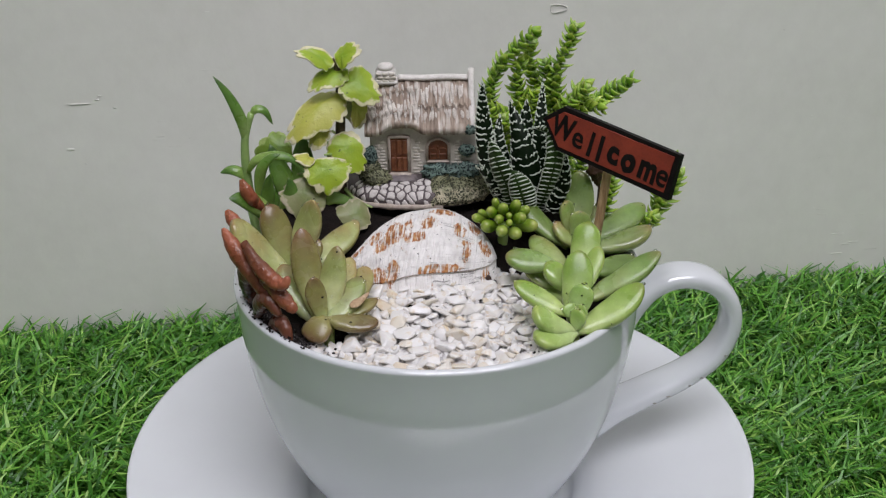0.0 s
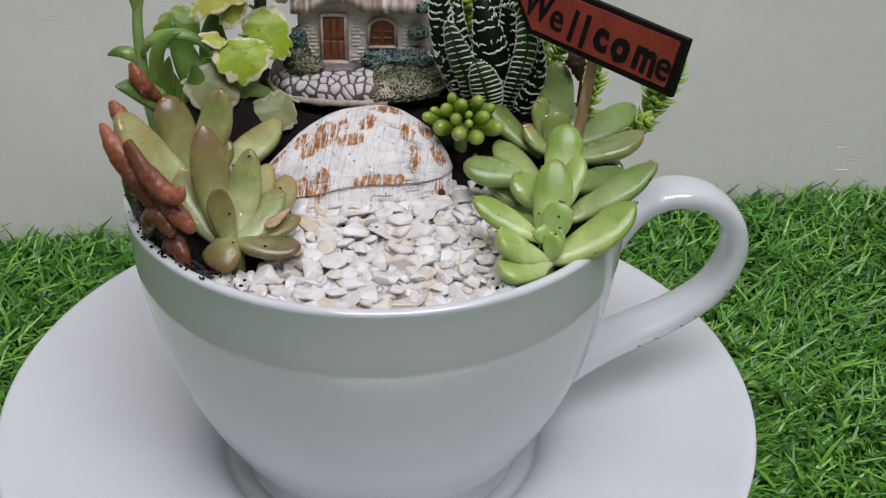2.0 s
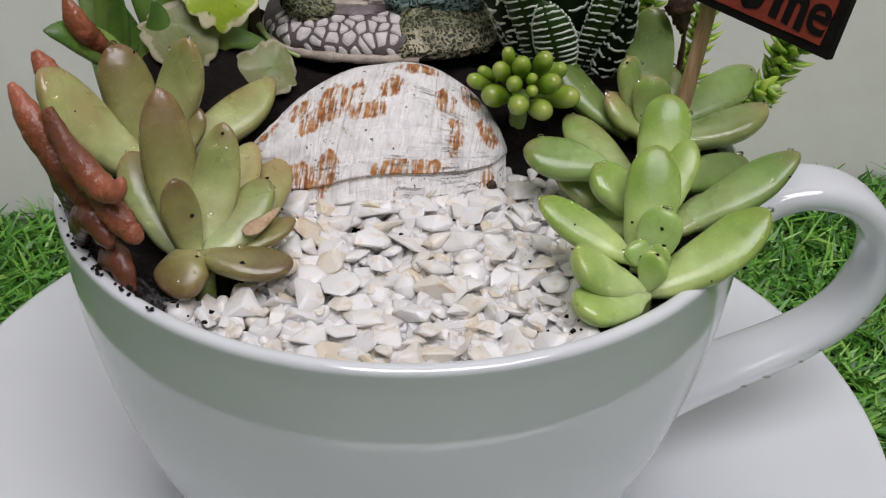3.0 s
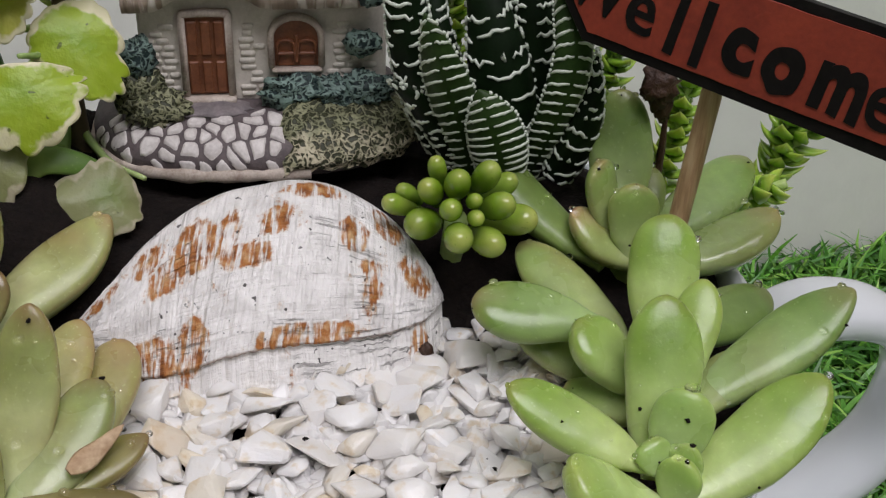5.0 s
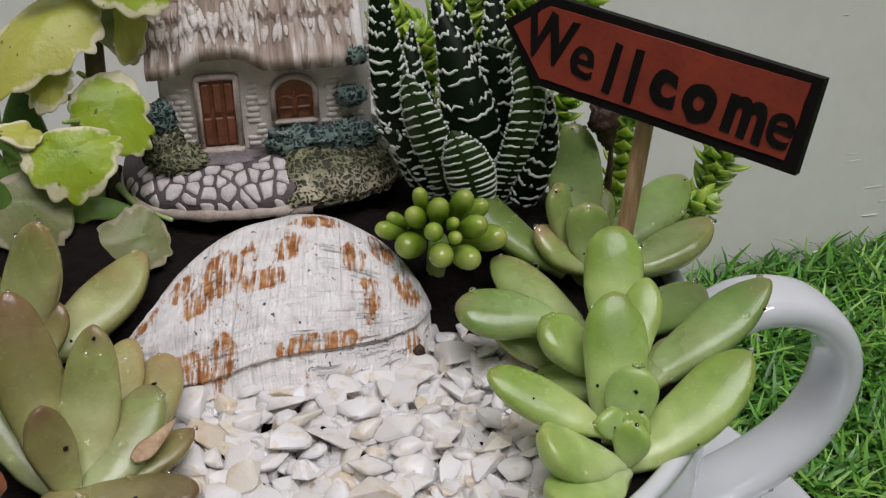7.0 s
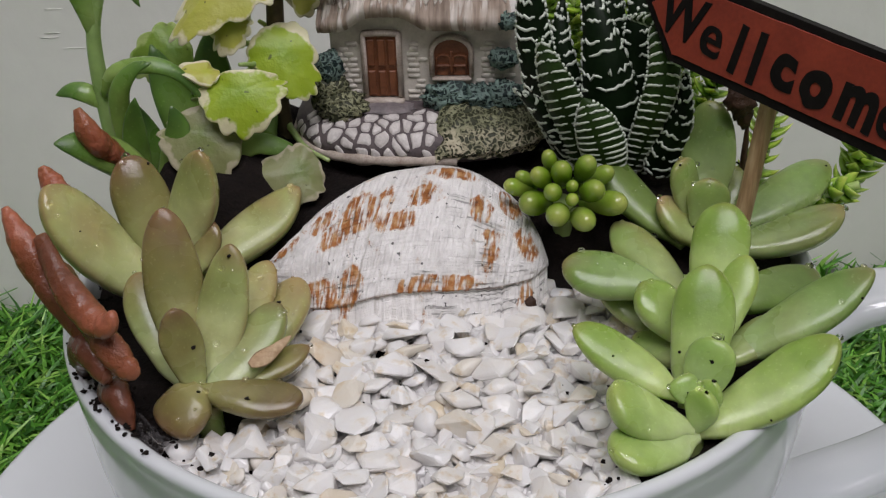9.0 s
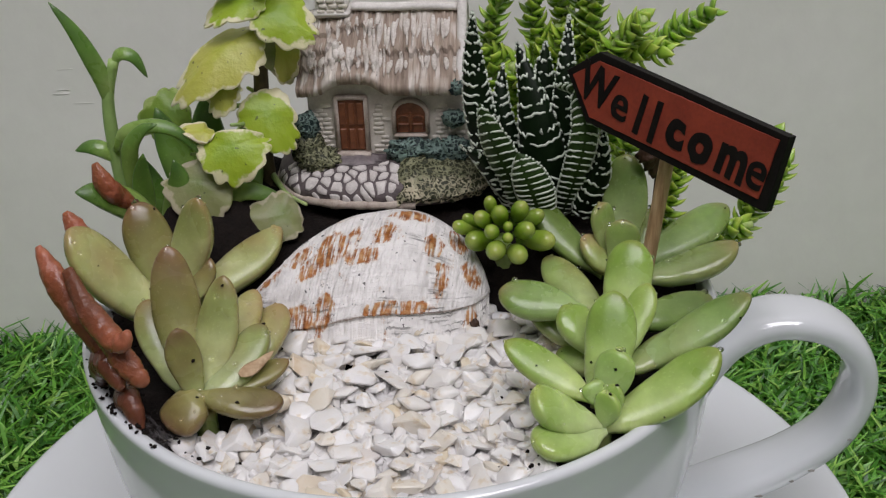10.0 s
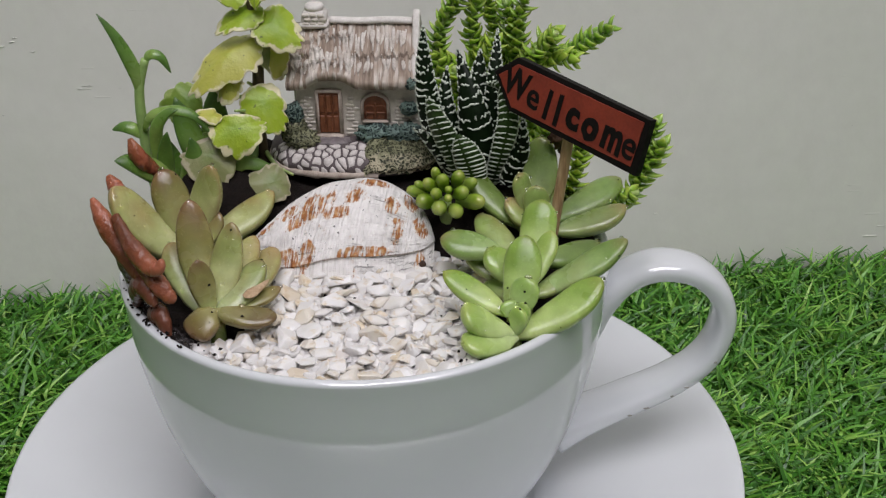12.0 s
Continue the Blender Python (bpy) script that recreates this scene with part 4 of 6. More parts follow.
def thatch(sign):
    """The surface of one slope of the roof: shaggy, uneven courses and a thick rolled eave; sign -1 is the front."""
    def at(u, v):
        x = -0.0250 + 0.0378 * u
        strand = noise.noise(Vector((x * 1000, 3.7, sign)))
        strand2 = noise.noise(Vector((x * 3100, 5.1 + v * 3, sign)))
        drop = min(v / 0.90, 1.0)
        edges = (0.0, 0.34, 0.56, 0.76, 1.02) if u < 0.30 + 0.03 * sign else ((0.0, 0.30, 0.80, 1.02) if u < 0.50 else (0.0, 0.58, 1.02))
        frayed = drop + 0.07 * strand + 0.03 * strand2 if drop < 0.9 else drop
        c = max(i for i in range(len(edges) - 1) if edges[i] <= max(frayed, 0.0)) if frayed < 1.02 else len(edges) - 2
        inside = (max(frayed, 0.0) - edges[c]) / (edges[c + 1] - edges[c])
        arch = math.exp(-((u - 0.34) / 0.17) ** 4)
        y0, z0, y1, z1 = 0.0420, RIDGE_Z, 0.0420 + sign * 0.0150, 0.1380 + 0.0030 * arch + 0.0004 * u
        y, z = y0 + (y1 - y0) * drop, z0 + (z1 - z0) * (drop * 0.94 + 0.06 * drop * drop)
        lift = 0.0003 + 0.0015 * min(inside, 1.0) ** 1.4 + 0.00045 * strand + 0.00022 * strand2
        n = np.array([0, sign * 0.70, 0.71])
        p = np.array([x + 0.00008 * strand2, y, z])
        if v <= 0.90:
            return p + n * lift
        turn = (v - 0.90) / 0.10 * math.pi
        fall = np.array([0, sign * 0.71, -0.70])
        return p + n * (lift * 0.5 + (lift * 0.5 + 0.0012) * math.cos(turn) - 0.0012) + fall * (0.0014 + 0.0002 * strand) * math.sin(turn)
    return at


roof = part("roof", joined(grid(260, 80, thatch(-1)), grid(260, 80, thatch(1))), THATCH, house, "grey-brown thatch brushed with white")


def strand(u, top, end, lean, size, sign):
    """A whitewashed tongue of thatch lying on a slope, thin at the root and proud at the frayed end."""
    at, n = thatch(sign), np.array([0, sign * 0.70, 0.71])
    t = np.linspace(0, 1, 9)
    line = np.array([at(min(max(u + lean * q, 0.004), 0.985), min(top + (end - top) * q, 0.90)) + n * (0.00004 + 0.00020 * q) for q in t])
    line[1:-1] = 0.25 * line[:-2] + 0.5 * line[1:-1] + 0.25 * line[2:]
    wide = size * np.array([0.5, 0.8, 0.9, 1.0, 1.0, 0.95, 0.8, 0.55, 0.15])
    return tube(line, wide, np.minimum(wide * 0.6, 0.00032), n, 7)


tufts = np.random.default_rng(3)
for count, u0, u1, v0, v1 in ((30, 0.40, 0.94, 0.06, 0.52), (26, 0.20, 0.54, 0.42, 0.88), (16, 0.52, 0.97, 0.50, 0.78), (14, 0.03, 0.42, 0.05, 0.45), (6, 0.02, 0.20, 0.45, 0.80)):
    for k in range(count):
        top = v0 + tufts.uniform(0, 0.45) * (v1 - v0)
        part("thatch_tuft", strand(u0 + (u1 - u0) * (k + tufts.uniform(0, 1)) / count, top, min(top + tufts.uniform(0.35, 0.8) * (v1 - v0), v1), tufts.normal(0, 0.012),
                                   tufts.uniform(0.00030, 0.00078), -1 if k % 6 else 1), STRANDS, roof)
part("ridge", tube(spline([(-0.0130, 0.042, 0.1531), (-0.004, 0.042, 0.1528), (0.004, 0.042, 0.1531), (0.0118, 0.042, 0.1528)], 24), 0.0018, 0.0010, (0, 0, 1), 10), RIDGE, house, "whitewashed roof ridge")
part("parapet", tube(spline([(0.0128, 0.0262, 0.1380), (0.0130, 0.0340, 0.1452), (0.0130, 0.0405, 0.1537), (0.0130, 0.0420, 0.1547), (0.0130, 0.0435, 0.1537), (0.0130, 0.0560, 0.1400)], 40), 0.0012, 0.0012, (0, -0.5, 1), 10, 1.0, 0.7), RIDGE, house, "whitewashed gable coping")
chim = part("chimney", joined(block((-0.0175, 0.0415, 0.1536), (0.0074, 0.0066, 0.0048), 0.0006), block((-0.0175, 0.0415, 0.1524), (0.0088, 0.0080, 0.0014), 0.0006),
                              block((-0.0175, 0.0415, 0.1556), (0.0066, 0.0060, 0.0016), 0.0006)), RIDGE, house, "whitewashed stone chimney")
part("chimney_pot", lumpy((-0.0175, 0.0415, 0.1572), (0.0030, 0.0028, 0.0016), 0.12, 3.0, 9), RIDGE, chim)
for row in range(3):
    for i in range(3):
        part("brick", block((-0.0198 + i * 0.0023 + (row % 2) * 0.0006, 0.0382, 0.1530 + row * 0.0013), (0.0020, 0.0010, 0.0010), 0.00025), WALLSTONE, chim)

# ---- sign on a stick ----
s_left, s_right = np.array([0.0362, 0.0128, 0.1470]), np.array([0.0737, -0.0272, 0.1427])
SU = unit(s_right - s_left)
SV = unit(np.array([0.002, 0.0025, 0.0145]) - SU * np.dot(np.array([0.002, 0.0025, 0.0145]), SU))
SN = np.cross(SU, SV)
SL = float(np.linalg.norm(s_right - s_left))
SH = 0.0150
sign_board = thing("welcome_sign", (0.0545, -0.0095, 0.104), "arrow-shaped red wooden sign with black lettering on a stick", "sign")


def board(x, y, d):
    return s_left + SU * x + SV * y + SN * d


arrow = [(0.0, 0.001), (0.0075, SH / 2), (SL, SH / 2), (SL, -SH / 2), (0.0085, -SH / 2)]
corners = [(0.0022, 0.0008), (0.0084, SH / 2 - 0.0016), (SL - 0.0016, SH / 2 - 0.0012), (SL - 0.0021, -SH / 2 + 0.0018), (0.0092, -SH / 2 + 0.0014)]
inner_arrow = []
for (xa, ya), (xb, yb) in zip(corners, corners[1:] + corners[:1]):
    for t in np.linspace(0, 1, max(int(math.hypot(xb - xa, yb - ya) / 0.0015), 2), endpoint=False):
        wav = noise.noise_vector(Vector(((xa + (xb - xa) * t) * 500, (ya + (yb - ya) * t) * 500, 3)))
        inner_arrow.append((xa + (xb - xa) * t + 0.00014 * wav[0], ya + (yb - ya) * t + 0.00014 * wav[1]))
plank = part("board", extruded(arrow, 0.0023, lambda x, y, d: board(x, y, d - 0.0023), 0.0002), INK, sign_board, "black-edged arrow board", smooth=False)
part("painted_face", extruded(inner_arrow, 0.0003, board, 0.0001), SIGNRED, plank, "brick red painted face", smooth=False)


def letter(ch, x, y, tall, squeeze, turn, heavy):
    cu = bpy.data.curves.new("glyph", "FONT")
    cu.body, cu.size, cu.offset, cu.extrude, cu.align_x = ch, 1.0, heavy, 0.02, "CENTER"
    tmp = new("glyph", cu)
    me = bpy.data.meshes.new_from_object(tmp.evaluated_get(bpy.context.evaluated_depsgraph_get()))
    pts = np.array([q.co[:] for q in me.vertices])
    faces = [list(q.vertices) for q in me.polygons]
    bpy.data.objects.remove(tmp)
    c, s = math.cos(turn), math.sin(turn)
    shaky = np.array([noise.noise_vector(Vector((q[0] * 4 + x * 900, q[1] * 4, 1.0)))[:2] for q in pts]) * 0.035
    px, py = (pts[:, 0] + shaky[:, 0]) * tall * squeeze, (pts[:, 1] + shaky[:, 1]) * tall
    v = [board(x + a * c - b * s, y + a * s + b * c, 0.00036 + 0.006 * z) for a, b, z in zip(px, py, pts[:, 2])]
    part("letter", (np.array(v), faces, None), INK, plank, "hand-drawn black marker letter", smooth=False)


for ch, fx, fy, tall, sq, turn, heavy in (("W", 0.166, -0.0028, 0.0110, 0.80, -0.08, 0.026), ("e", 0.302, -0.0038, 0.0110, 0.88, 0.05, 0.012), ("l", 0.396, -0.0045, 0.0112, 0.9, -0.06, 0.024),
                                          ("l", 0.468, -0.0048, 0.0118, 0.9, -0.04, 0.024), ("c", 0.572, -0.0037, 0.0112, 0.86, 0.04, 0.046), ("o", 0.684, -0.0041, 0.0110, 0.86, -0.05, 0.052),
                                          ("m", 0.824, -0.0042, 0.0116, 0.80, -0.04, 0.040), ("e", 0.924, -0.0042, 0.0116, 0.84, -0.05, 0.012)):
    letter(ch, fx * SL, fy, tall, sq, turn, heavy)
post_top = board(SL * 0.50, -0.004, -0.0043)
post_bot = np.array([0.0528, -0.0060, 0.1035])
part("stick", tube(np.array([post_bot + (post_top - post_bot) * t for t in np.linspace(0, 1, 10)]), 0.0014, 0.0012, SN, 10, 1.0, 0.6), STICK, sign_board, "pale flat wooden stick")

# ---- succulents ----
def rosette(name, at, leaves, label, group="succulents in the cup"):
    """Leaves given as (tip, base, width, material, how pointed)."""
    at = np.array(at, float)
    plant = thing(name, (at[0], at[1], at[2] - 0.004), label, "succulent", group)
    for tip, foot, width, mat, point in leaves:
        tip, foot = np.array(tip, float), np.array(foot, float)
        axis = at + np.array([0, -0.012, 0.045])
        nrm = axis - (tip * 0.6 + foot * 0.4)
        if np.linalg.norm(np.cross(unit(nrm), unit(tip - foot))) < 0.2:
            nrm = np.array([0, -1, 0.4])
        foot = foot - 0.10 * (tip - foot) + 0.10 * (at - foot)
        part("leaf", plump(foot, tip, width, width * 0.54, nrm, point), mat, plant)
    part("stem", tube(spline([at - (0, 0, 0.010), at - (0, 0, 0.005), at + (0, 0, 0.000)], 8), 0.0022, 0.0022, (1, 0, 0), 10), JADE, plant)
    return plant


def plump(foot, tip, width, thick, nrm, point=0.5):
    """A fat leaf: narrow foot, widest past its middle, flat above and round below, drawn into a soft point."""
    d = tip - foot
    L = np.linalg.norm(d)
    e = unit(d)
    nrm = unit(nrm - e * np.dot(nrm, e))
    s = (1 - np.cos(np.linspace(0, np.pi, 25))) / 2
    k = np.clip(s / 0.60, 0, 1)
    x = np.clip((s - 0.60) / 0.40, 0, 1)
    low = 0.56 if point > 0.15 else 0.72
    prof = (low + (1 - low) * k * k * (3 - 2 * k)) * (1 - x ** (2.7 - 0.9 * point)) ** (0.50 + 0.16 * point)
    neck = np.clip(s / 0.26, 0, 1)
    prof = prof * (0.50 + 0.50 * neck * neck * (3 - 2 * neck))
    prof[-1], prof[0] = 0.02, 0.15
    ph = RNG.uniform(0, 6.28, 3)
    bow = 0.05 + 0.03 * math.sin(ph[2])
    path = foot + np.outer(s, d) - np.outer(4 * s * (1 - s) * bow * L, nrm) + 0.010 * L * np.outer(np.sin(s * 5 + ph[1]), np.cross(e, nrm))
    wob = 1 + 0.025 * np.sin(s * 8 + ph[0])
    deep = np.clip(prof ** 0.8 * (0.75 + 0.35 * (1 - s)), 0.02, None)
    pts, faces, uv = tube(path, prof * wob * width / 2, deep * thick * 0.44, nrm, 22, 1.8)
    pts = np.array([p + np.array(noise.noise_vector(Vector(p * 170.0))) * 0.00022 for p in pts])
    return pts, faces, uv


rosette("succulent", (0.0422, -0.0450, 0.0995), [
    ((0.0241, -0.0366, 0.1122), (0.0394, -0.0430, 0.1054), 0.0077, LIME, 0.6), ((0.0648, -0.0370, 0.1107), (0.0434, -0.0460, 0.1001), 0.0100, LIME, 0.3),
    ((0.0452, -0.0294, 0.1192), (0.0423, -0.0410, 0.1027), 0.0100, LIME, 0.5), ((0.0455, -0.0407, 0.1130), (0.0431, -0.0435, 0.1047), 0.0080, FRESH, 0.4),
    ((0.0294, -0.0494, 0.1089), (0.0409, -0.0475, 0.1016), 0.0094, FRESH, 0.2), ((0.0296, -0.0547, 0.1025), (0.0416, -0.0480, 0.0998), 0.0092, FRESH, 0.1),
    ((0.0436, -0.0474, 0.1078), (0.0424, -0.0474, 0.1008), 0.0056, FRESH, 0.3), ((0.0449, -0.0452, 0.1083), (0.0430, -0.0462, 0.1018), 0.0046, FRESH, 0.4), ((0.0408, -0.0430, 0.1078), (0.0419, -0.0450, 0.1044), 0.0054, FRESH, 0.3)],
    "fresh light green succulent rosette with plump pointed leaves by the rim")
rosette("succulent", (0.0455, -0.0270, 0.1025), [
    ((0.0521, -0.0239, 0.1176), (0.0478, -0.0340, 0.1084), 0.0062, LIME, 0.4), ((0.0717, -0.0268, 0.1167), (0.0491, -0.0330, 0.1051), 0.0091, JADE, 0.6),
    ((0.0500, -0.0133, 0.1214), (0.0473, -0.0240, 0.1076), 0.0102, LIME, 0.3), ((0.0225, -0.0179, 0.1120), (0.0379, -0.0200, 0.1097), 0.0090, JADE, 0.3),
    ((0.0324, -0.0011, 0.1104), (0.0440, -0.0180, 0.1035), 0.0087, JADE, 0.4), ((0.0291, -0.0152, 0.1074), (0.0391, -0.0220, 0.1012), 0.0072, BLUSH, 0.4),
    ((0.0353, -0.0245, 0.1126), (0.0430, -0.0300, 0.1055), 0.0089, LIME, 0.5), ((0.0349, -0.0240, 0.1019), (0.0428, -0.0330, 0.1034), 0.0070, JADE, 0.2),
    ((0.0667, -0.0120, 0.1070), (0.0510, -0.0220, 0.1081), 0.0086, MOSSY, 0.4), ((0.0577, -0.0280, 0.1086), (0.0478, -0.0360, 0.1051), 0.0065, BLUSH, 0.5)],
    "pale green succulent with plump blunt leaves beside the sign stick")
rosette("succulent", (0.0490, 0.0010, 0.1070), [
    ((0.0503, 0.0150, 0.1272), (0.0486, 0.0040, 0.1105), 0.0103, JADE, 0.3), ((0.0440, 0.0012, 0.1222), (0.0466, 0.0000, 0.1115), 0.0063, JADE, 0.1),
    ((0.0277, 0.0109, 0.1216), (0.0427, -0.0020, 0.1081), 0.0084, MOSSY, 0.3), ((0.0402, 0.0006, 0.1145), (0.0508, -0.0040, 0.1075), 0.0078, BLUSH, 0.4),
    ((0.0486, -0.0020, 0.1198), (0.0479, -0.0040, 0.1100), 0.0075, JADE, 0.4), ((0.0735, 0.0184, 0.1129), (0.0555, 0.0040, 0.1066), 0.0099, JADE, 0.3),
    ((0.0743, 0.0054, 0.1104), (0.0553, -0.0030, 0.1066), 0.0094, JADE, 0.6), ((0.0552, 0.0120, 0.1152), (0.0520, 0.0040, 0.1092), 0.0065, MOSSY, 0.4)],
    "grey-green succulent with tall plump leaves behind the sign stick")
rosette("succulent", (-0.0350, -0.0420, 0.0995), [
    ((-0.0431, -0.0244, 0.1260), (-0.0387, -0.0390, 0.1022), 0.0097, BRONZE, 0.5), ((-0.0387, -0.0405, 0.1167), (-0.0356, -0.0430, 0.1032), 0.0066, BRONZE, 0.4),
    ((-0.0320, -0.0277, 0.1211), (-0.0349, -0.0410, 0.1019), 0.0089, OLIVE, 0.7), ((-0.0244, -0.0291, 0.1105), (-0.0337, -0.0430, 0.1029), 0.0088, OLIVE, 0.4),
    ((-0.0282, -0.0180, 0.1119), (-0.0332, -0.0330, 0.1066), 0.0076, OLIVE, 0.5), ((-0.0232, -0.0175, 0.1081), (-0.0299, -0.0330, 0.1017), 0.0089, OLIVE, 0.2),
    ((-0.0192, -0.0328, 0.1049), (-0.0309, -0.0415, 0.1024), 0.0057, BRONZE, 0.8), ((-0.0186, -0.0440, 0.1020), (-0.0342, -0.0435, 0.1038), 0.0074, DUSKY, 0.2),
    ((-0.0404, -0.0490, 0.0994), (-0.0354, -0.0440, 0.1040), 0.0100, DUSKY, 0.1), ((-0.0504, -0.0220, 0.1117), (-0.0411, -0.0360, 0.0999), 0.0092, OLIVE, 0.2)],
    "olive-bronze succulent rosette with plump tapered leaves by the rim")
rosette("succulent", (-0.0460, -0.0140, 0.1040), [
    ((-0.0659, -0.0177, 0.1259), (-0.0487, -0.0180, 0.1058), 0.0128, OLIVE, 0.6), ((-0.0562, -0.0022, 0.1242), (-0.0508, -0.0100, 0.1053), 0.0108, BRONZE, 0.3),
    ((-0.0409, -0.0090, 0.1289), (-0.0477, -0.0130, 0.1071), 0.0097, OLIVE, 0.8), ((-0.0274, 0.0059, 0.1137), (-0.0433, -0.0110, 0.1059), 0.0103, OLIVE, 0.6),
    ((-0.0402, -0.0100, 0.1153), (-0.0422, -0.0160, 0.1084), 0.0060, BRONZE, 0.5)],
    "olive succulent rosette with broad pointed leaves and bronze edges")

red = thing("red_succulent", (-0.055, -0.03, 0.104), "reddish-brown succulent with finger-like curled leaves leaning over the rim", "succulent", "succulents in the cup")
for pts, w, mat in (([(-0.0535, -0.0400, 0.1100), (-0.0600, -0.0365, 0.1190), (-0.0640, -0.0330, 0.1250), (-0.0668, -0.0304, 0.1292)], 0.0064, BRICKRED),
                    ([(-0.0600, -0.0345, 0.1262), (-0.0555, -0.0400, 0.1215), (-0.0500, -0.0445, 0.1178), (-0.0468, -0.0468, 0.1180), (-0.0452, -0.0470, 0.1205)], 0.0060, BRICKRED),
                    ([(-0.0545, -0.0400, 0.1165), (-0.0490, -0.0440, 0.1130), (-0.0455, -0.0462, 0.1100), (-0.0436, -0.0470, 0.1084)], 0.0060, BRICKRED),
                    ([(-0.0590, -0.0110, 0.1120), (-0.0625, -0.0118, 0.1180), (-0.0656, -0.0124, 0.1215), (-0.0676, -0.0110, 0.1238), (-0.0690, -0.0104, 0.1262)], 0.0062, BRICKRED),
                    ([(-0.0585, 0.0060, 0.1130), (-0.0612, 0.0035, 0.1215), (-0.0632, -0.0002, 0.1272), (-0.0654, 0.0012, 0.1320)], 0.0070, BRICKRED),
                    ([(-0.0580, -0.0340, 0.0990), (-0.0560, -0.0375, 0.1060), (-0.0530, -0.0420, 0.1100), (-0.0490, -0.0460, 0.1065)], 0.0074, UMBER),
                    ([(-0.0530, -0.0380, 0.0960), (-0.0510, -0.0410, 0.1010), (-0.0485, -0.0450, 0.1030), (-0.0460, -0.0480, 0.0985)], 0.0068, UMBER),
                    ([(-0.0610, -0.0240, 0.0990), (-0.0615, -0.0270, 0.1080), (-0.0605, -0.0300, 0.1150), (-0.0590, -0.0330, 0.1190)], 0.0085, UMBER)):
    q = spline(pts, 40)
    s = np.linspace(0, 1, 40)
    prof = (0.55 + 0.45 * np.sin(np.pi * np.clip(s * 1.1, 0, 1))) * np.clip((1.03 - s) / 0.14, 0.1, 1) ** 0.5
    prof = 0.84 * prof * (1 + 0.06 * np.sin(s * 11 + w * 9000) + 0.035 * np.sin(s * 29 + w * 5000) + 0.02 * np.sin(s * 63 + 1))
    part("leaf", tube(q, prof * w / 2, prof * w * 0.40, (-0.5, -0.6, 0.6), 16), mat, red)

# ---- jelly-bean plant ----
beads = thing("jelly_bean_succulent", (0.022, 0.002, 0.107), "cluster of glossy green bead-shaped succulent leaves beside the shell", "succulent", "succulents in the cup")
BC = np.array([0.0228, 0.0030, 0.1110])
for x, y, z, r in ((0.0224, -0.0030, 0.1218, 0.0026), (0.0267, -0.0020, 0.1224, 0.0026), (0.0184, -0.0020, 0.1202, 0.0024), (0.0208, -0.0080, 0.1203, 0.0022), (0.0242, -0.0070, 0.1210, 0.0015),
                   (0.0242, -0.0090, 0.1194, 0.0016), (0.0278, -0.0070, 0.1201, 0.0027), (0.0216, -0.0100, 0.1168, 0.0029), (0.0262, -0.0090, 0.1153, 0.0029), (0.0316, -0.0020, 0.1148, 0.0032),
                   (0.0172, -0.0030, 0.1153, 0.0032), (0.0138, 0.0010, 0.1165, 0.0022), (0.0154, 0.0020, 0.1179, 0.0017), (0.0300, 0.0020, 0.1185, 0.0024), (0.0201, 0.0030, 0.1213, 0.0019)):
    c = np.array((x, y, z))
    out = unit(c - (BC + np.array([0, 0.004, -0.001])))
    part("leaf", leaf(c - out * r * 2.4, c + out * r * 0.95, 1.50 * r, 1.50 * r, np.cross(out, (1, 0.2, 0)), 0.0, 0.42, 0.75, 14, 13, 1.0, 0.0), BEAD, beads)
part("stem", tube(spline([BC + (0, 0.002, -0.008), BC + (0, 0, -0.003), BC + (0, -0.003, 0.003)], 8), 0.0018, 0.0018, (1, 0, 0), 8), STALK, beads)

# ---- zebra plant ----
zebra = thing("zebra_haworthia", (0.0315, 0.0200, 0.107), "dark green zebra haworthia with raised white bands on pointed leaves", "succulent", "succulents in the cup")


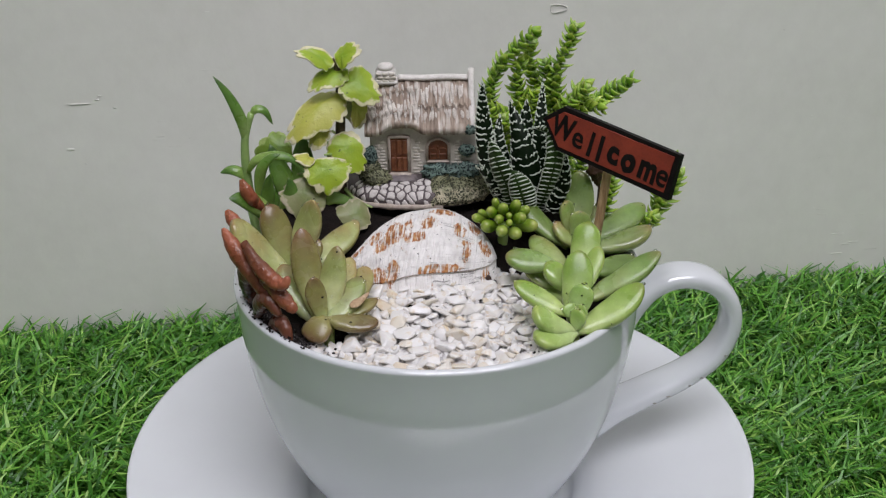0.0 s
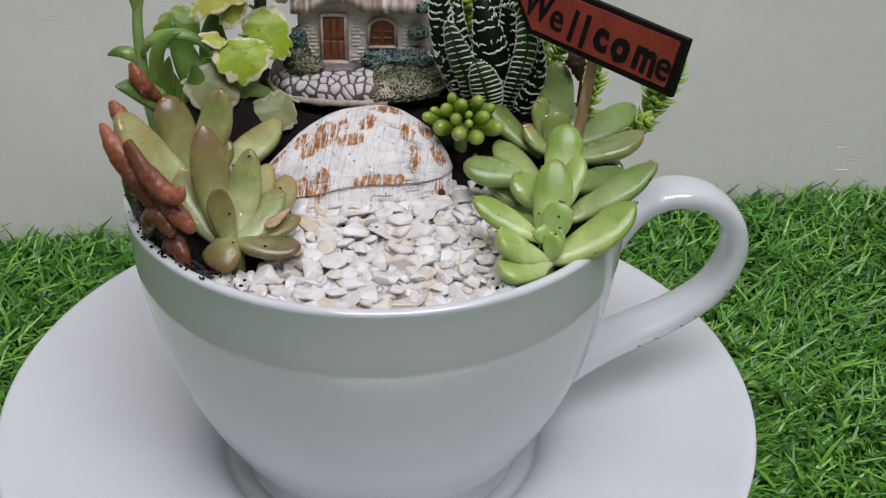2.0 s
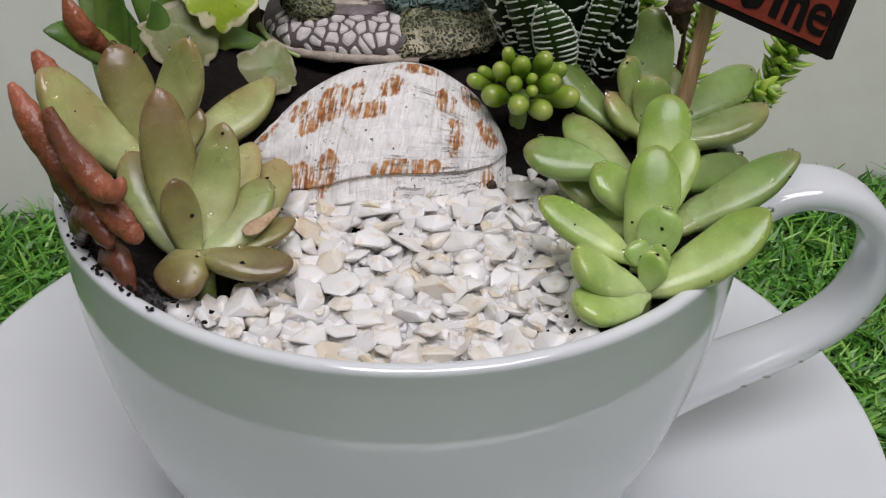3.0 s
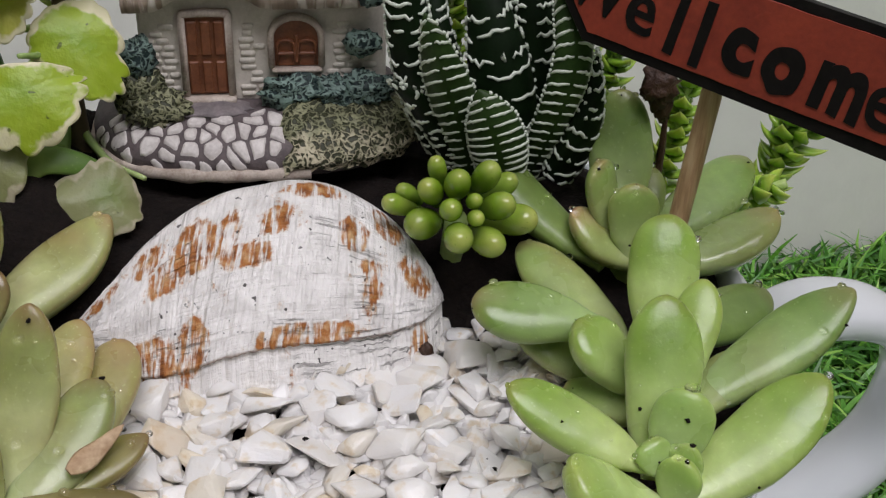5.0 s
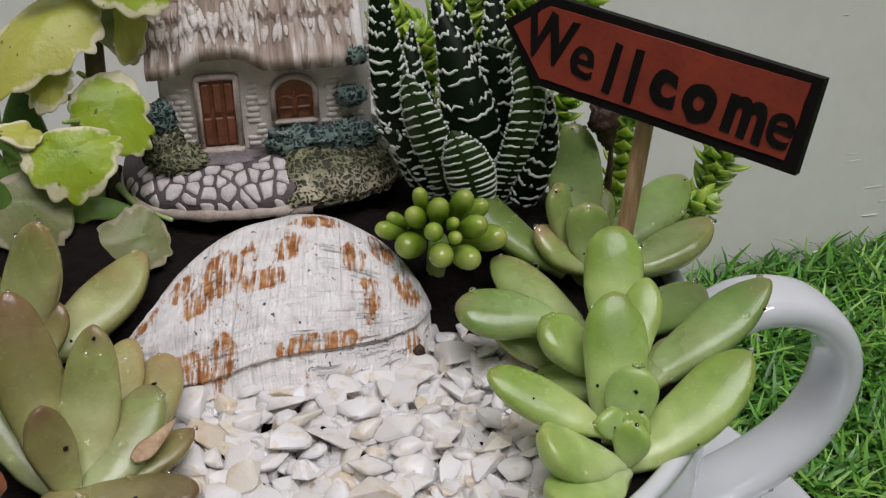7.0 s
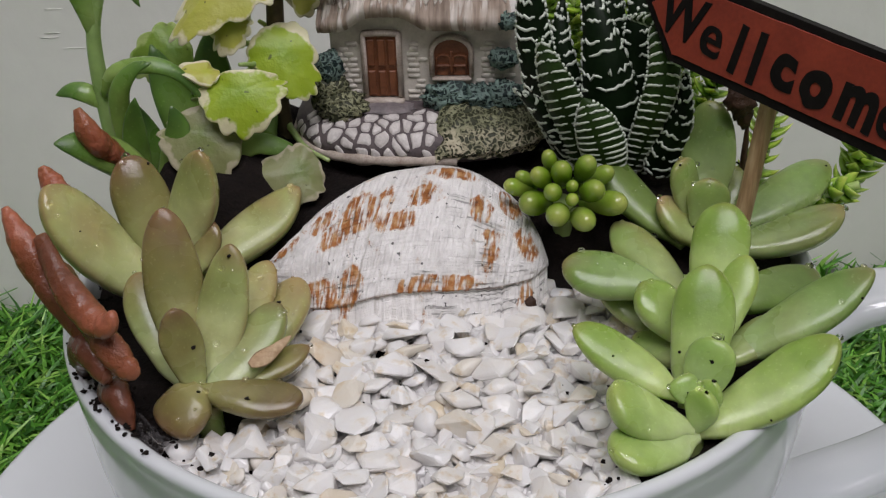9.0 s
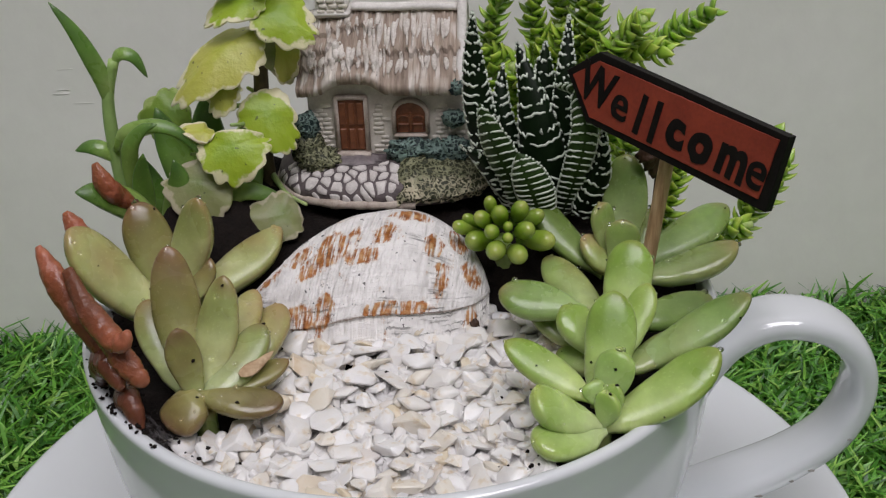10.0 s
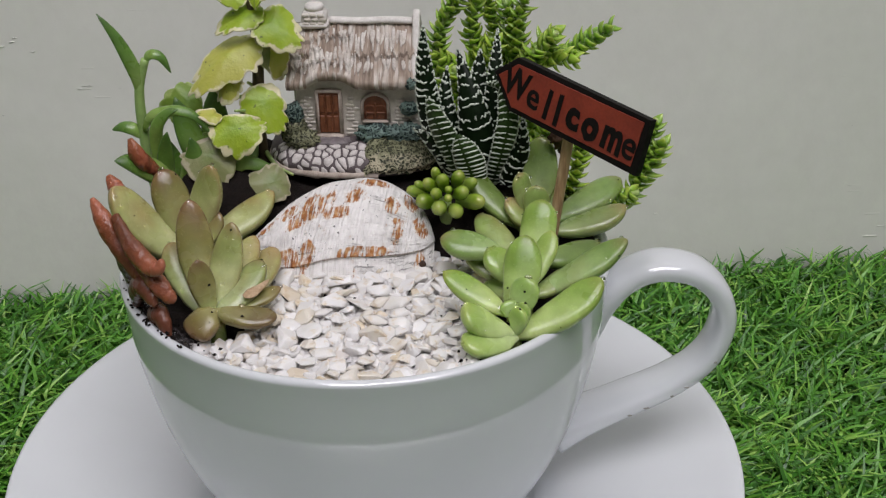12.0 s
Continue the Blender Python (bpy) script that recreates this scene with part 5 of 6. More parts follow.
def zebra_leaf(points, width, gap, whole, seed):
    """A dark tapering leaf along the given points, with raised white ridges across its outer face and beads on its margins."""
    r = np.random.default_rng(seed)
    n, seg = 33, 18
    path = spline(points, n)
    s = np.linspace(0, 1, n)
    prof = np.interp(s, [0, 0.12, 0.30, 0.55, 0.80, 0.94, 1.0], [0.80, 0.95, 1.0, 0.80, 0.42, 0.18, 0.03])
    if whole:
        prof = np.interp(s, [0, 0.15, 0.40, 0.65, 0.82, 0.94, 1.0], [0.70, 0.88, 1.0, 0.86, 0.58, 0.28, 0.03])
    back = np.array([0.0, 0.85, 0.45])
    body = part("leaf", tube(path, prof * width / 2, prof * width * 0.24, back, seg, 1.35), ZEBRA_YOUNG if whole else ZEBRA, zebra)
    tan = np.gradient(path, axis=0)
    run = np.concatenate([[0], np.cumsum(np.linalg.norm(np.diff(path, axis=0), axis=1))])

    def skin(at, ang):
        p = np.array([np.interp(at, run, path[:, k]) for k in range(3)])
        t = unit([np.interp(at, run, tan[:, k]) for k in range(3)])
        w = np.interp(at, run, prof) * width / 2
        side = unit(np.cross(t, back))
        up = np.cross(side, t)
        c, q = math.sin(ang), -math.cos(ang)
        o = side * w * c + up * w * 0.48 * q * (1.35 if q < 0 else 1.0)
        return p + o * 1.01, unit(side * c * 0.6 + up * q)

    geos = []

    def ridge(at, a0, a1, fat):
        m = max(int(abs(a1 - a0) / 0.16), 3)
        angs = np.linspace(a0, a1, m + 1)
        jig = r.normal(0, 0.04 if whole else 0.10, m + 1) * gap
        line = [skin(min(max(at + (-0.35 if whole else 0.20) * gap * (a * a - 0.4) + j, 0), run[-1]), a) for a, j in zip(angs, jig)]
        size = fat * np.sin(np.linspace(0.35, math.pi - 0.35, m + 1)) ** 0.5
        geos.append(tube(np.array([q[0] for q in line]), size, size * 0.8, np.array([q[1] for q in line]), 6))

    at = 0.10 * gap
    while at < run[-1] * 0.985:
        wide = np.interp(at, run, prof) * width / 2
        fat = 0.00027 if whole else 0.00033
        if wide < 0.0011 and not whole:
            for _ in range(2):
                a = r.uniform(-1.2, 1.2)
                ridge(at + r.uniform(0, gap * 0.4), a - 0.2, a + 0.2, fat)
        elif whole:
            ridge(at, -1.35, -0.10, fat)
            ridge(at, 0.10, 1.35, fat)
        else:
            cuts = sorted(r.uniform(-0.9, 0.9, int(r.integers(1, 4))))
            ends = [-1.45] + list(cuts) + [1.45]
            for a0, a1 in zip(ends[:-1], ends[1:]):
                if a1 - a0 > 0.36:
                    ridge(at + r.normal(0, 0.16) * gap, a0 + 0.14, a1 - 0.14, fat)
        for edge in (-1.5, 1.5):
            for k in range(2):
                ridge(at + gap * (0.25 + 0.5 * k) + r.normal(0, 0.1) * gap, edge - 0.10, edge + 0.10, fat * 1.3)
        at += gap * r.uniform(0.85, 1.15) * (0.72 if wide < 0.0016 else 1.0)
    part("band", joined(*geos), RIDGEWHITE, body, "raised white cross bands")


for points, width, gap, whole in (
        ([(0.0268, 0.0140, 0.1150), (0.0243, 0.0105, 0.1255), (0.0210, 0.0070, 0.1350), (0.0181, 0.0048, 0.1438)], 0.0072, 0.0021, True),
        ([(0.0312, 0.0100, 0.1150), (0.0300, 0.0078, 0.1215), (0.0282, 0.0066, 0.1272), (0.0262, 0.0060, 0.1318)], 0.0088, 0.0014, True),
        ([(0.0407, 0.0140, 0.1130), (0.0428, 0.0122, 0.1200), (0.0444, 0.0116, 0.1270), (0.0447, 0.0120, 0.1350)], 0.0066, 0.0024, False),
        ([(0.0260, 0.0140, 0.1160), (0.0220, 0.0120, 0.1230), (0.0178, 0.0105, 0.1285), (0.0137, 0.0100, 0.1318)], 0.0058, 0.0020, False),
        ([(0.0361, 0.0160, 0.1130), (0.0386, 0.0110, 0.1250), (0.0404, 0.0095, 0.1350), (0.0392, 0.0118, 0.1432), (0.0340, 0.0150, 0.1437)], 0.0062, 0.0018, True),
        ([(0.0262, 0.0195, 0.1120), (0.0205, 0.0190, 0.1250), (0.0174, 0.0190, 0.1370), (0.0163, 0.0200, 0.1490), (0.0162, 0.0215, 0.1580)], 0.0080, 0.0022, False),
        ([(0.0320, 0.0180, 0.1110), (0.0318, 0.0165, 0.1250), (0.0295, 0.0185, 0.1380), (0.0258, 0.0240, 0.1500)], 0.0112, 0.0031, False),
        ([(0.0374, 0.0190, 0.1110), (0.0372, 0.0180, 0.1270), (0.0366, 0.0205, 0.1420), (0.0372, 0.0260, 0.1555)], 0.0078, 0.0022, False),
        ([(0.0345, 0.0240, 0.1110), (0.0330, 0.0250, 0.1250), (0.0318, 0.0275, 0.1380), (0.0322, 0.0300, 0.1480)], 0.0100, 0.0025, False),
        ([(0.0285, 0.0215, 0.1110), (0.0245, 0.0215, 0.1240), (0.0222, 0.0235, 0.1350), (0.0226, 0.0270, 0.1440)], 0.0070, 0.0023, False)):
    zebra_leaf(points, width, gap, whole, int(width * 1e6) + int(gap * 1e6))


# ---- watch-chain stems ----
chain = thing("watch_chain_succulent", (0.048, 0.040, 0.105), "bright green watch-chain succulent with scaly pointed leaves on upright stems", "succulent", "succulents in the cup")


def scaly_stem(points, size=0.0052, gap=0.00145):
    q = spline(points, 60)
    run = np.concatenate([[0], np.cumsum(np.linalg.norm(np.diff(q, axis=0), axis=1))])
    st = part("stem", tube(q[::4], 0.0009, 0.0009, (1, 0.1, 0), 7), STALK, chain)
    geos = []
    k, s = 0, 0.002
    while s < run[-1] - 0.0020:
        p = np.array([np.interp(s, run, q[:, j]) for j in range(3)])
        p2 = np.array([np.interp(min(s + 0.001, run[-1]), run, q[:, j]) for j in range(3)])
        p1 = np.array([np.interp(max(s - 0.001, 0), run, q[:, j]) for j in range(3)])
        t = unit(p2 - p1)
        a = unit(np.cross(t, (0.3, 1, 0.2)))
        b = np.cross(t, a)
        near_tip = (run[-1] - s) / 0.008
        L = size * min(1.0, 0.66 + 0.34 * near_tip) * RNG.uniform(0.75, 1.12)
        rise = 0.68 + 0.6 * max(1 - near_tip, 0) + RNG.normal(0, 0.10)
        for side in (0, 1):
            ang = k * np.pi / 2 + side * np.pi + RNG.normal(0, 0.28)
            o = a * np.cos(ang) + b * np.sin(ang)
            d = unit(o + t * rise)
            geos.append(leaf(p, p + d * L, 0.0036 * RNG.uniform(0.85, 1.15), 0.0013, t - d * np.dot(t, d), 0.13, 0.95, 0.35, 7, 8, 1.1, 0.0))
        k, s = k + 1, s + gap * RNG.uniform(0.8, 1.2)
    part("foliage", joined(*geos), CHAIN, st)


for pts in ([(0.0330, 0.040, 0.1060), (0.0226, 0.040, 0.1288), (0.0193, 0.040, 0.1463), (0.0243, 0.040, 0.1589), (0.0370, 0.040, 0.1714)],
            [(0.0360, 0.042, 0.1060), (0.0327, 0.042, 0.1396), (0.0294, 0.042, 0.1504), (0.0313, 0.042, 0.1610)],
            [(0.0440, 0.040, 0.1060), (0.0439, 0.040, 0.1395), (0.0434, 0.040, 0.1544), (0.0471, 0.040, 0.1647), (0.0507, 0.040, 0.1745)],
            [(0.0460, 0.042, 0.1060), (0.0490, 0.042, 0.1390), (0.0575, 0.042, 0.1425), (0.0649, 0.042, 0.1475), (0.0726, 0.042, 0.1524)],
            [(0.0420, 0.044, 0.1060), (0.0415, 0.043, 0.1480), (0.0388, 0.041, 0.1605)], [(0.0400, 0.038, 0.1060), (0.0330, 0.038, 0.1350), (0.0375, 0.037, 0.1510)],
            [(0.0480, 0.040, 0.1060), (0.0500, 0.039, 0.1430), (0.0552, 0.038, 0.1525)],
            [(0.0580, 0.022, 0.1030), (0.0602, 0.020, 0.1100), (0.0614, 0.020, 0.1173), (0.0628, 0.020, 0.1300)],
            [(0.0640, 0.018, 0.1020), (0.0730, 0.015, 0.1075), (0.0795, 0.013, 0.1110)], [(0.0470, 0.034, 0.1060), (0.0520, 0.031, 0.1220), (0.0545, 0.029, 0.1330)],
            [(0.0250, 0.038, 0.1080), (0.0265, 0.036, 0.1320), (0.0240, 0.035, 0.1420)],
            [(0.0380, 0.041, 0.1080), (0.0312, 0.040, 0.1352), (0.0235, 0.040, 0.1397), (0.0171, 0.039, 0.1445)],
            [(0.0390, 0.043, 0.1080), (0.0337, 0.041, 0.1312), (0.0320, 0.041, 0.1406), (0.0294, 0.041, 0.1474)],
            [(0.0470, 0.041, 0.1080), (0.0472, 0.036, 0.1421), (0.0520, 0.035, 0.1483), (0.0548, 0.033, 0.1529)],
            [(0.0450, 0.040, 0.1080), (0.0470, 0.038, 0.1390), (0.0556, 0.038, 0.1425), (0.0627, 0.038, 0.1418)],
            [(0.0400, 0.047, 0.1060), (0.0382, 0.048, 0.1420), (0.0345, 0.047, 0.1560), (0.0352, 0.046, 0.1660)],
            [(0.0360, 0.046, 0.1060), (0.0355, 0.045, 0.1380), (0.0352, 0.044, 0.1480)],
            [(0.0700, 0.021, 0.1000), (0.0780, 0.019, 0.1085), (0.0800, 0.0185, 0.1200), (0.0832, 0.018, 0.1339)],
            [(0.0786, 0.019, 0.1110), (0.0825, 0.0175, 0.1180), (0.0857, 0.017, 0.1270)]):
    scaly_stem(pts)


# ---- tall sprout ----
sprout = thing("sprouting_succulent", (-0.062, 0.015, 0.107), "tall green sprout with narrow fleshy leaves near the rim", "plant", "succulents in the cup")
part("stem", tube(spline([(-0.0630, 0.0140, 0.1040), (-0.0650, 0.0150, 0.1160), (-0.0656, 0.0150, 0.1269), (-0.0656, 0.0150, 0.1358), (-0.0648, 0.0150, 0.1427), (-0.0622, 0.0150, 0.1503)], 24), np.linspace(0.0019, 0.0012, 24), np.linspace(0.0019, 0.0012, 24), (1, 0, 0), 10), STALK, sprout, "pale green upright stem")
for pts, w in (([(-0.0652, 0.0148, 0.1390), (-0.0650, 0.0138, 0.1455), (-0.0664, 0.0130, 0.1515), (-0.0694, 0.0130, 0.1582), (-0.0734, 0.0130, 0.1642)], 0.0040),
               ([(-0.0625, 0.0150, 0.1496), (-0.0604, 0.0148, 0.1518), (-0.0575, 0.0148, 0.1509), (-0.0552, 0.0148, 0.1462)], 0.0032),
               ([(-0.0655, 0.0145, 0.1262), (-0.0680, 0.0140, 0.1292), (-0.0712, 0.0140, 0.1300), (-0.0746, 0.0140, 0.1290)], 0.0040),
               ([(-0.0606, 0.0110, 0.1150), (-0.0606, 0.0090, 0.1250), (-0.0594, 0.0080, 0.1325), (-0.0560, 0.0080, 0.1368), (-0.0525, 0.0080, 0.1380)], 0.0040),
               ([(-0.0650, 0.0135, 0.1290), (-0.0614, 0.0115, 0.1346), (-0.0543, 0.0110, 0.1364), (-0.0489, 0.0110, 0.1346), (-0.0445, 0.0110, 0.1290)], 0.0036),
               ([(-0.0560, 0.0080, 0.1120), (-0.0600, 0.0040, 0.1200), (-0.0650, 0.0000, 0.1250), (-0.0692, -0.0030, 0.1270)], 0.0074),
               ([(-0.0590, 0.0100, 0.1080), (-0.0585, 0.0085, 0.1180), (-0.0575, 0.0070, 0.1260), (-0.0560, 0.0060, 0.1320)], 0.0050),
               ([(-0.0560, 0.0110, 0.1100), (-0.0520, 0.0100, 0.1180), (-0.0500, 0.0095, 0.1240), (-0.0505, 0.0090, 0.1290)], 0.0056),
               ([(-0.0540, 0.0150, 0.1120), (-0.0480, 0.0150, 0.1200), (-0.0430, 0.0145, 0.1230), (-0.0390, 0.0140, 0.1220)], 0.0052),
               ([(-0.0500, 0.0180, 0.1120), (-0.0450, 0.0190, 0.1220), (-0.0420, 0.0200, 0.1280), (-0.0410, 0.0205, 0.1310)], 0.0056),
               ([(-0.0500, 0.0220, 0.1050), (-0.0520, 0.0230, 0.1150), (-0.0560, 0.0250, 0.1260), (-0.0585, 0.0260, 0.1345)], 0.0085),
               ([(-0.0450, 0.0250, 0.1050), (-0.0465, 0.0260, 0.1160), (-0.0475, 0.0280, 0.1280), (-0.0470, 0.0300, 0.1370)], 0.0095),
               ([(-0.0400, 0.0220, 0.1050), (-0.0395, 0.0230, 0.1150), (-0.0380, 0.0250, 0.1240), (-0.0350, 0.0265, 0.1310)], 0.0095),
               ([(-0.0550, 0.0130, 0.1050), (-0.0570, 0.0140, 0.1120), (-0.0590, 0.0145, 0.1200), (-0.0600, 0.0150, 0.1270)], 0.0085),
               ([(-0.0420, 0.0120, 0.1150), (-0.0370, 0.0130, 0.1190), (-0.0320, 0.0140, 0.1180), (-0.0270, 0.0150, 0.1155)], 0.0044)):
    q = spline(pts, 16)
    s = np.linspace(0, 1, 16)
    prof = np.maximum(0.45 * (1 - s), np.sin(np.pi * np.clip(s, 0, 1) ** 0.8) ** 0.7)
    prof[-1] = 0.05
    part("leaf", tube(q, prof * w / 2, prof * w * 0.20, (0.2, -0.7, 0.7), 12), SPROUT, sprout)


# ---- variegated plant ----
def crenate(base_at, tip, width, nrm, lobes=13, cup=0.22, deep=0.13, fold=0.0):
    """A thin scalloped leaf: rings from its middle to the wavy margin, both faces."""
    base_at, tip = np.asarray(base_at, float), np.asarray(tip, float)
    d = tip - base_at
    L = np.linalg.norm(d)
    e1 = unit(d)
    nrm = unit(np.asarray(nrm, float) - e1 * np.dot(nrm, e1))
    e2 = np.cross(nrm, e1)
    mid = base_at + d * 0.30
    seg, rhos = 88, [0.02, 0.2, 0.4, 0.6, 0.75, 0.87, 0.95, 1.0]
    ph = RNG.uniform(0, 6.28, 2)
    v, uv = [], []
    for face in (0, 1):
        for r in rhos:
            for j in range(seg):
                t = 2 * np.pi * j / seg
                sc = 1 + deep * (abs(math.sin(t * lobes / 2 + 0.5 * math.sin(2 * t + ph[1]) + ph[0])) - 0.6) * (1 + 0.6 * math.sin(3 * t + ph[1])) * min(1, r * r) * (0.3 if math.cos(t) < -0.8 else 1.0)
                x, y = L * (0.70 if math.cos(t) > 0 else 0.34) * math.cos(t) * r * sc, width / 2 * math.sin(t) * r * sc * (1.0 - 0.12 * math.cos(t))
                z = -cup * (x * x / L + y * y / max(width, 1e-6)) * 1.6 + fold * abs(y) + 0.00025 * math.sin(7 * t + ph[1]) * r ** 3 + 0.0006 * math.sin(3 * t + ph[0]) * r * r
                z -= 0.0007 * face * (1 if r < 0.97 else 0.2)
                v.append(mid + e1 * x + e2 * y + nrm * z)
                uv.append((r, j / seg))
    n, m = len(rhos), seg
    f = [(face * n * m + i * m + j, face * n * m + i * m + (j + 1) % m, face * n * m + (i + 1) * m + (j + 1) % m, face * n * m + (i + 1) * m + j) for face in (0, 1) for i in range(n - 1) for j in range(m)]
    f = [q if k < (n - 1) * m else q[::-1] for k, q in enumerate(f)]
    f += [((n - 1) * m + j, (n - 1) * m + (j + 1) % m, (2 * n - 1) * m + (j + 1) % m, (2 * n - 1) * m + j) for j in range(m)]
    f += [tuple(reversed(range(m))), tuple(n * m + j for j in range(m))]
    return np.array(v), f, np.array(uv)


vary = thing("variegated_plant", (-0.034, 0.028, 0.108), "variegated plant with scalloped yellow-green leaves edged in cream", "plant", "succulents in the cup")
part("stem", tube(spline([(-0.0335, 0.0290, 0.1040), (-0.0345, 0.0285, 0.1220), (-0.0332, 0.0290, 0.1450), (-0.0330, 0.0285, 0.1570), (-0.0338, 0.0280, 0.1650)], 26), np.linspace(0.0022, 0.0012, 26), np.linspace(0.0022, 0.0012, 26), (1, 0, 0), 9), BROWNSTEM, vary, "brown-green stem")
for b0, t0, w, nrm, mat, cupped, fold in (
        ((-0.0345, 0.027, 0.164), (-0.0462, 0.025, 0.1698), 0.0075, (0.2, -0.5, 0.8), VARY_G, 0.2, 0.0),
        ((-0.0338, 0.027, 0.165), (-0.0262, 0.024, 0.1702), 0.009, (0.1, -0.6, 0.8), VARY_G, 0.2, 0.0),
        ((-0.0334, 0.027, 0.1534), (-0.0518, 0.015, 0.1434), 0.014, (-0.3, -0.62, 0.72), VARY_Y, 0.3, -0.25),
        ((-0.0304, 0.027, 0.1612), (-0.044, 0.023, 0.1571), 0.0085, (0.1, -0.5, 0.85), VARY_G, 0.22, 0.0),
        ((-0.0308, 0.027, 0.1598), (-0.0192, 0.022, 0.1522), 0.0125, (0.25, -0.7, 0.65), VARY_G, 0.25, 0.0),
        ((-0.0275, 0.028, 0.151), (-0.0267, 0.027, 0.1387), 0.0066, (0.2, -1, 0.2), VARY_Y, 0.2, 0.0),
        ((-0.0396, 0.022, 0.1439), (-0.0426, 0.018, 0.1354), 0.0082, (-0.2, -0.9, 0.35), VARY_Y, 0.2, 0.0),
        ((-0.0344, 0.024, 0.1383), (-0.0258, 0.018, 0.1271), 0.0118, (0.3, -0.85, 0.45), VARY_G, 0.22, 0.0),
        ((-0.0378, 0.013, 0.1341), (-0.0363, 0.006, 0.1246), 0.0152, (0.1, -0.75, 0.7), VARY_G, 0.24, 0.0),
        ((-0.0522, 0.03, 0.1333), (-0.0646, 0.027, 0.1297), 0.011, (-0.1, -0.85, 0.5), VARY_D, 0.3, 0.0),
        ((-0.0417, 0.013, 0.1336), (-0.0501, 0.012, 0.1359), 0.0048, (0, -0.35, 0.9), VARY_Y, 0.2, 0.0),
        ((-0.0472, 0.012, 0.1269), (-0.0428, 0.004, 0.1152), 0.015, (0.15, -0.85, 0.5), VARY_P, 0.22, 0.0),
        ((-0.0244, 0.012, 0.1155), (-0.0371, 0.005, 0.1119), 0.0112, (0.1, -0.8, 0.6), VARY_P, 0.2, 0.0),
        ((-0.03, 0.027, 0.15), (-0.025, 0.03, 0.1395), 0.008, (0.4, -0.8, 0.4), VARY_P, 0.2, 0.0)):
    lf = part("leaf", crenate(b0, t0, w * 1.08, nrm, 13 if w > 0.008 else 9, cupped, 0.13, fold), mat, vary)
    stalk_to = np.array([-0.0335, 0.0285, min(b0[2] + 0.001, 0.160)])
    part("petiole", tube(spline([np.array(b0) + 0.0022 * unit(np.array(b0) - np.array(t0)) - 0.0022 * unit(nrm), 0.55 * np.array(b0) + 0.45 * stalk_to - 0.0034 * unit(nrm), stalk_to], 8), np.linspace(0.0004, 0.0008, 8), np.linspace(0.0004, 0.0008, 8), (0.1, 1, 0.2), 6), STALK, lf)

husk = solo("dried_seed_husk", joined(lumpy((0.0548, 0.0120, 0.1288), (0.0026, 0.0021, 0.0029), 0.6, 2.6, 21), lumpy((0.0560, 0.0125, 0.1255), (0.0014, 0.0013, 0.0028), 0.4, 2.6, 22), lumpy((0.0566, 0.0122, 0.1150), (0.0006, 0.0006, 0.0100), 0.2, 2.0, 23)),
            DRYBARK, (0.057, 0.012, 0.106), "dark shrivelled plant husk behind the sign stick", "dry husk")

scrap = solo("dried_leaf_scrap", leaf((-0.0275, -0.0405, 0.1062), (-0.0215, -0.0352, 0.1083), 0.0026, 0.0007, (0.2, -0.6, 0.8), 0.10, 0.8, 0.4, 10, 13, 1.0, 0.10),
             STRAW, (-0.0245, -0.0380, 0.1060), "curled straw-coloured scrap of dried leaf on a succulent", "dry leaf")
dark_stone = solo("dark_pebble", lumpy((0.0171, -0.0140, 0.1010), (0.0010, 0.0009, 0.0013), 0.35, 2.2, 31, 10, 14), DRYBARK, (0.0171, -0.0140, 0.0995), "small dark brown pebble beside the shell", "pebble")

# ---- white stone chips ----
gravel = thing("gravel_bed", (0.0, -0.04, 0.0915), "bed of angular white stone chips with a few cream pieces", "gravel")


def chip_geo(seed):
    """A crushed-stone chip: the hull of a few scattered points, flattened, its edges slightly worn."""
    r = np.random.default_rng(seed)
    size = np.array([0.54, r.uniform(0.36, 0.50), r.uniform(0.24, 0.40)])
    bm = bmesh.new()
    for _ in range(int(r.integers(9, 13))):
        bm.verts.new(unit(r.normal(0, 1, 3)) * size * r.uniform(0.85, 1.12))
    out = bmesh.ops.convex_hull(bm, input=list(bm.verts))
    bmesh.ops.delete(bm, geom=list({q for q in out["geom_interior"] + out["geom_unused"] if isinstance(q, bmesh.types.BMVert)}), context="VERTS")
    bmesh.ops.dissolve_limit(bm, angle_limit=0.22, verts=list(bm.verts), edges=list(bm.edges))
    bmesh.ops.bevel(bm, geom=list(bm.edges), offset=0.045, segments=1, affect="EDGES", profile=0.5, clamp_overlap=True)
    bm.verts.index_update()
    v = np.array([q.co[:] for q in bm.verts])
    f = [[q.index for q in face.verts] for face in bm.faces]
    bm.free()
    return v, f, None


CHIP_SHAPES = [chip_geo(100 + k) for k in range(40)]
CHIPS = [mesh_of("stone_chip", (q[0] * 0.007, q[1], None), STONE, (0, 0, 0), k % 5 == 0) for k, q in enumerate(CHIP_SHAPES)]


def in_bed(x, y):
    if math.hypot(x, y) > 0.0635 or y > -0.006:
        return False
    left = -0.026 - 0.019 * min(max((-0.040 - y) / 0.012, 0), 1)
    if x < -0.029 and -0.047 < y < -0.026:
        return False
    right = 0.0245 + 0.004 * min(max((y + 0.045) / 0.03, 0), 1) + 0.010 * min(max((-0.052 - y) / 0.01, 0), 1)
    return left - 0.001 < x < right + 0.007


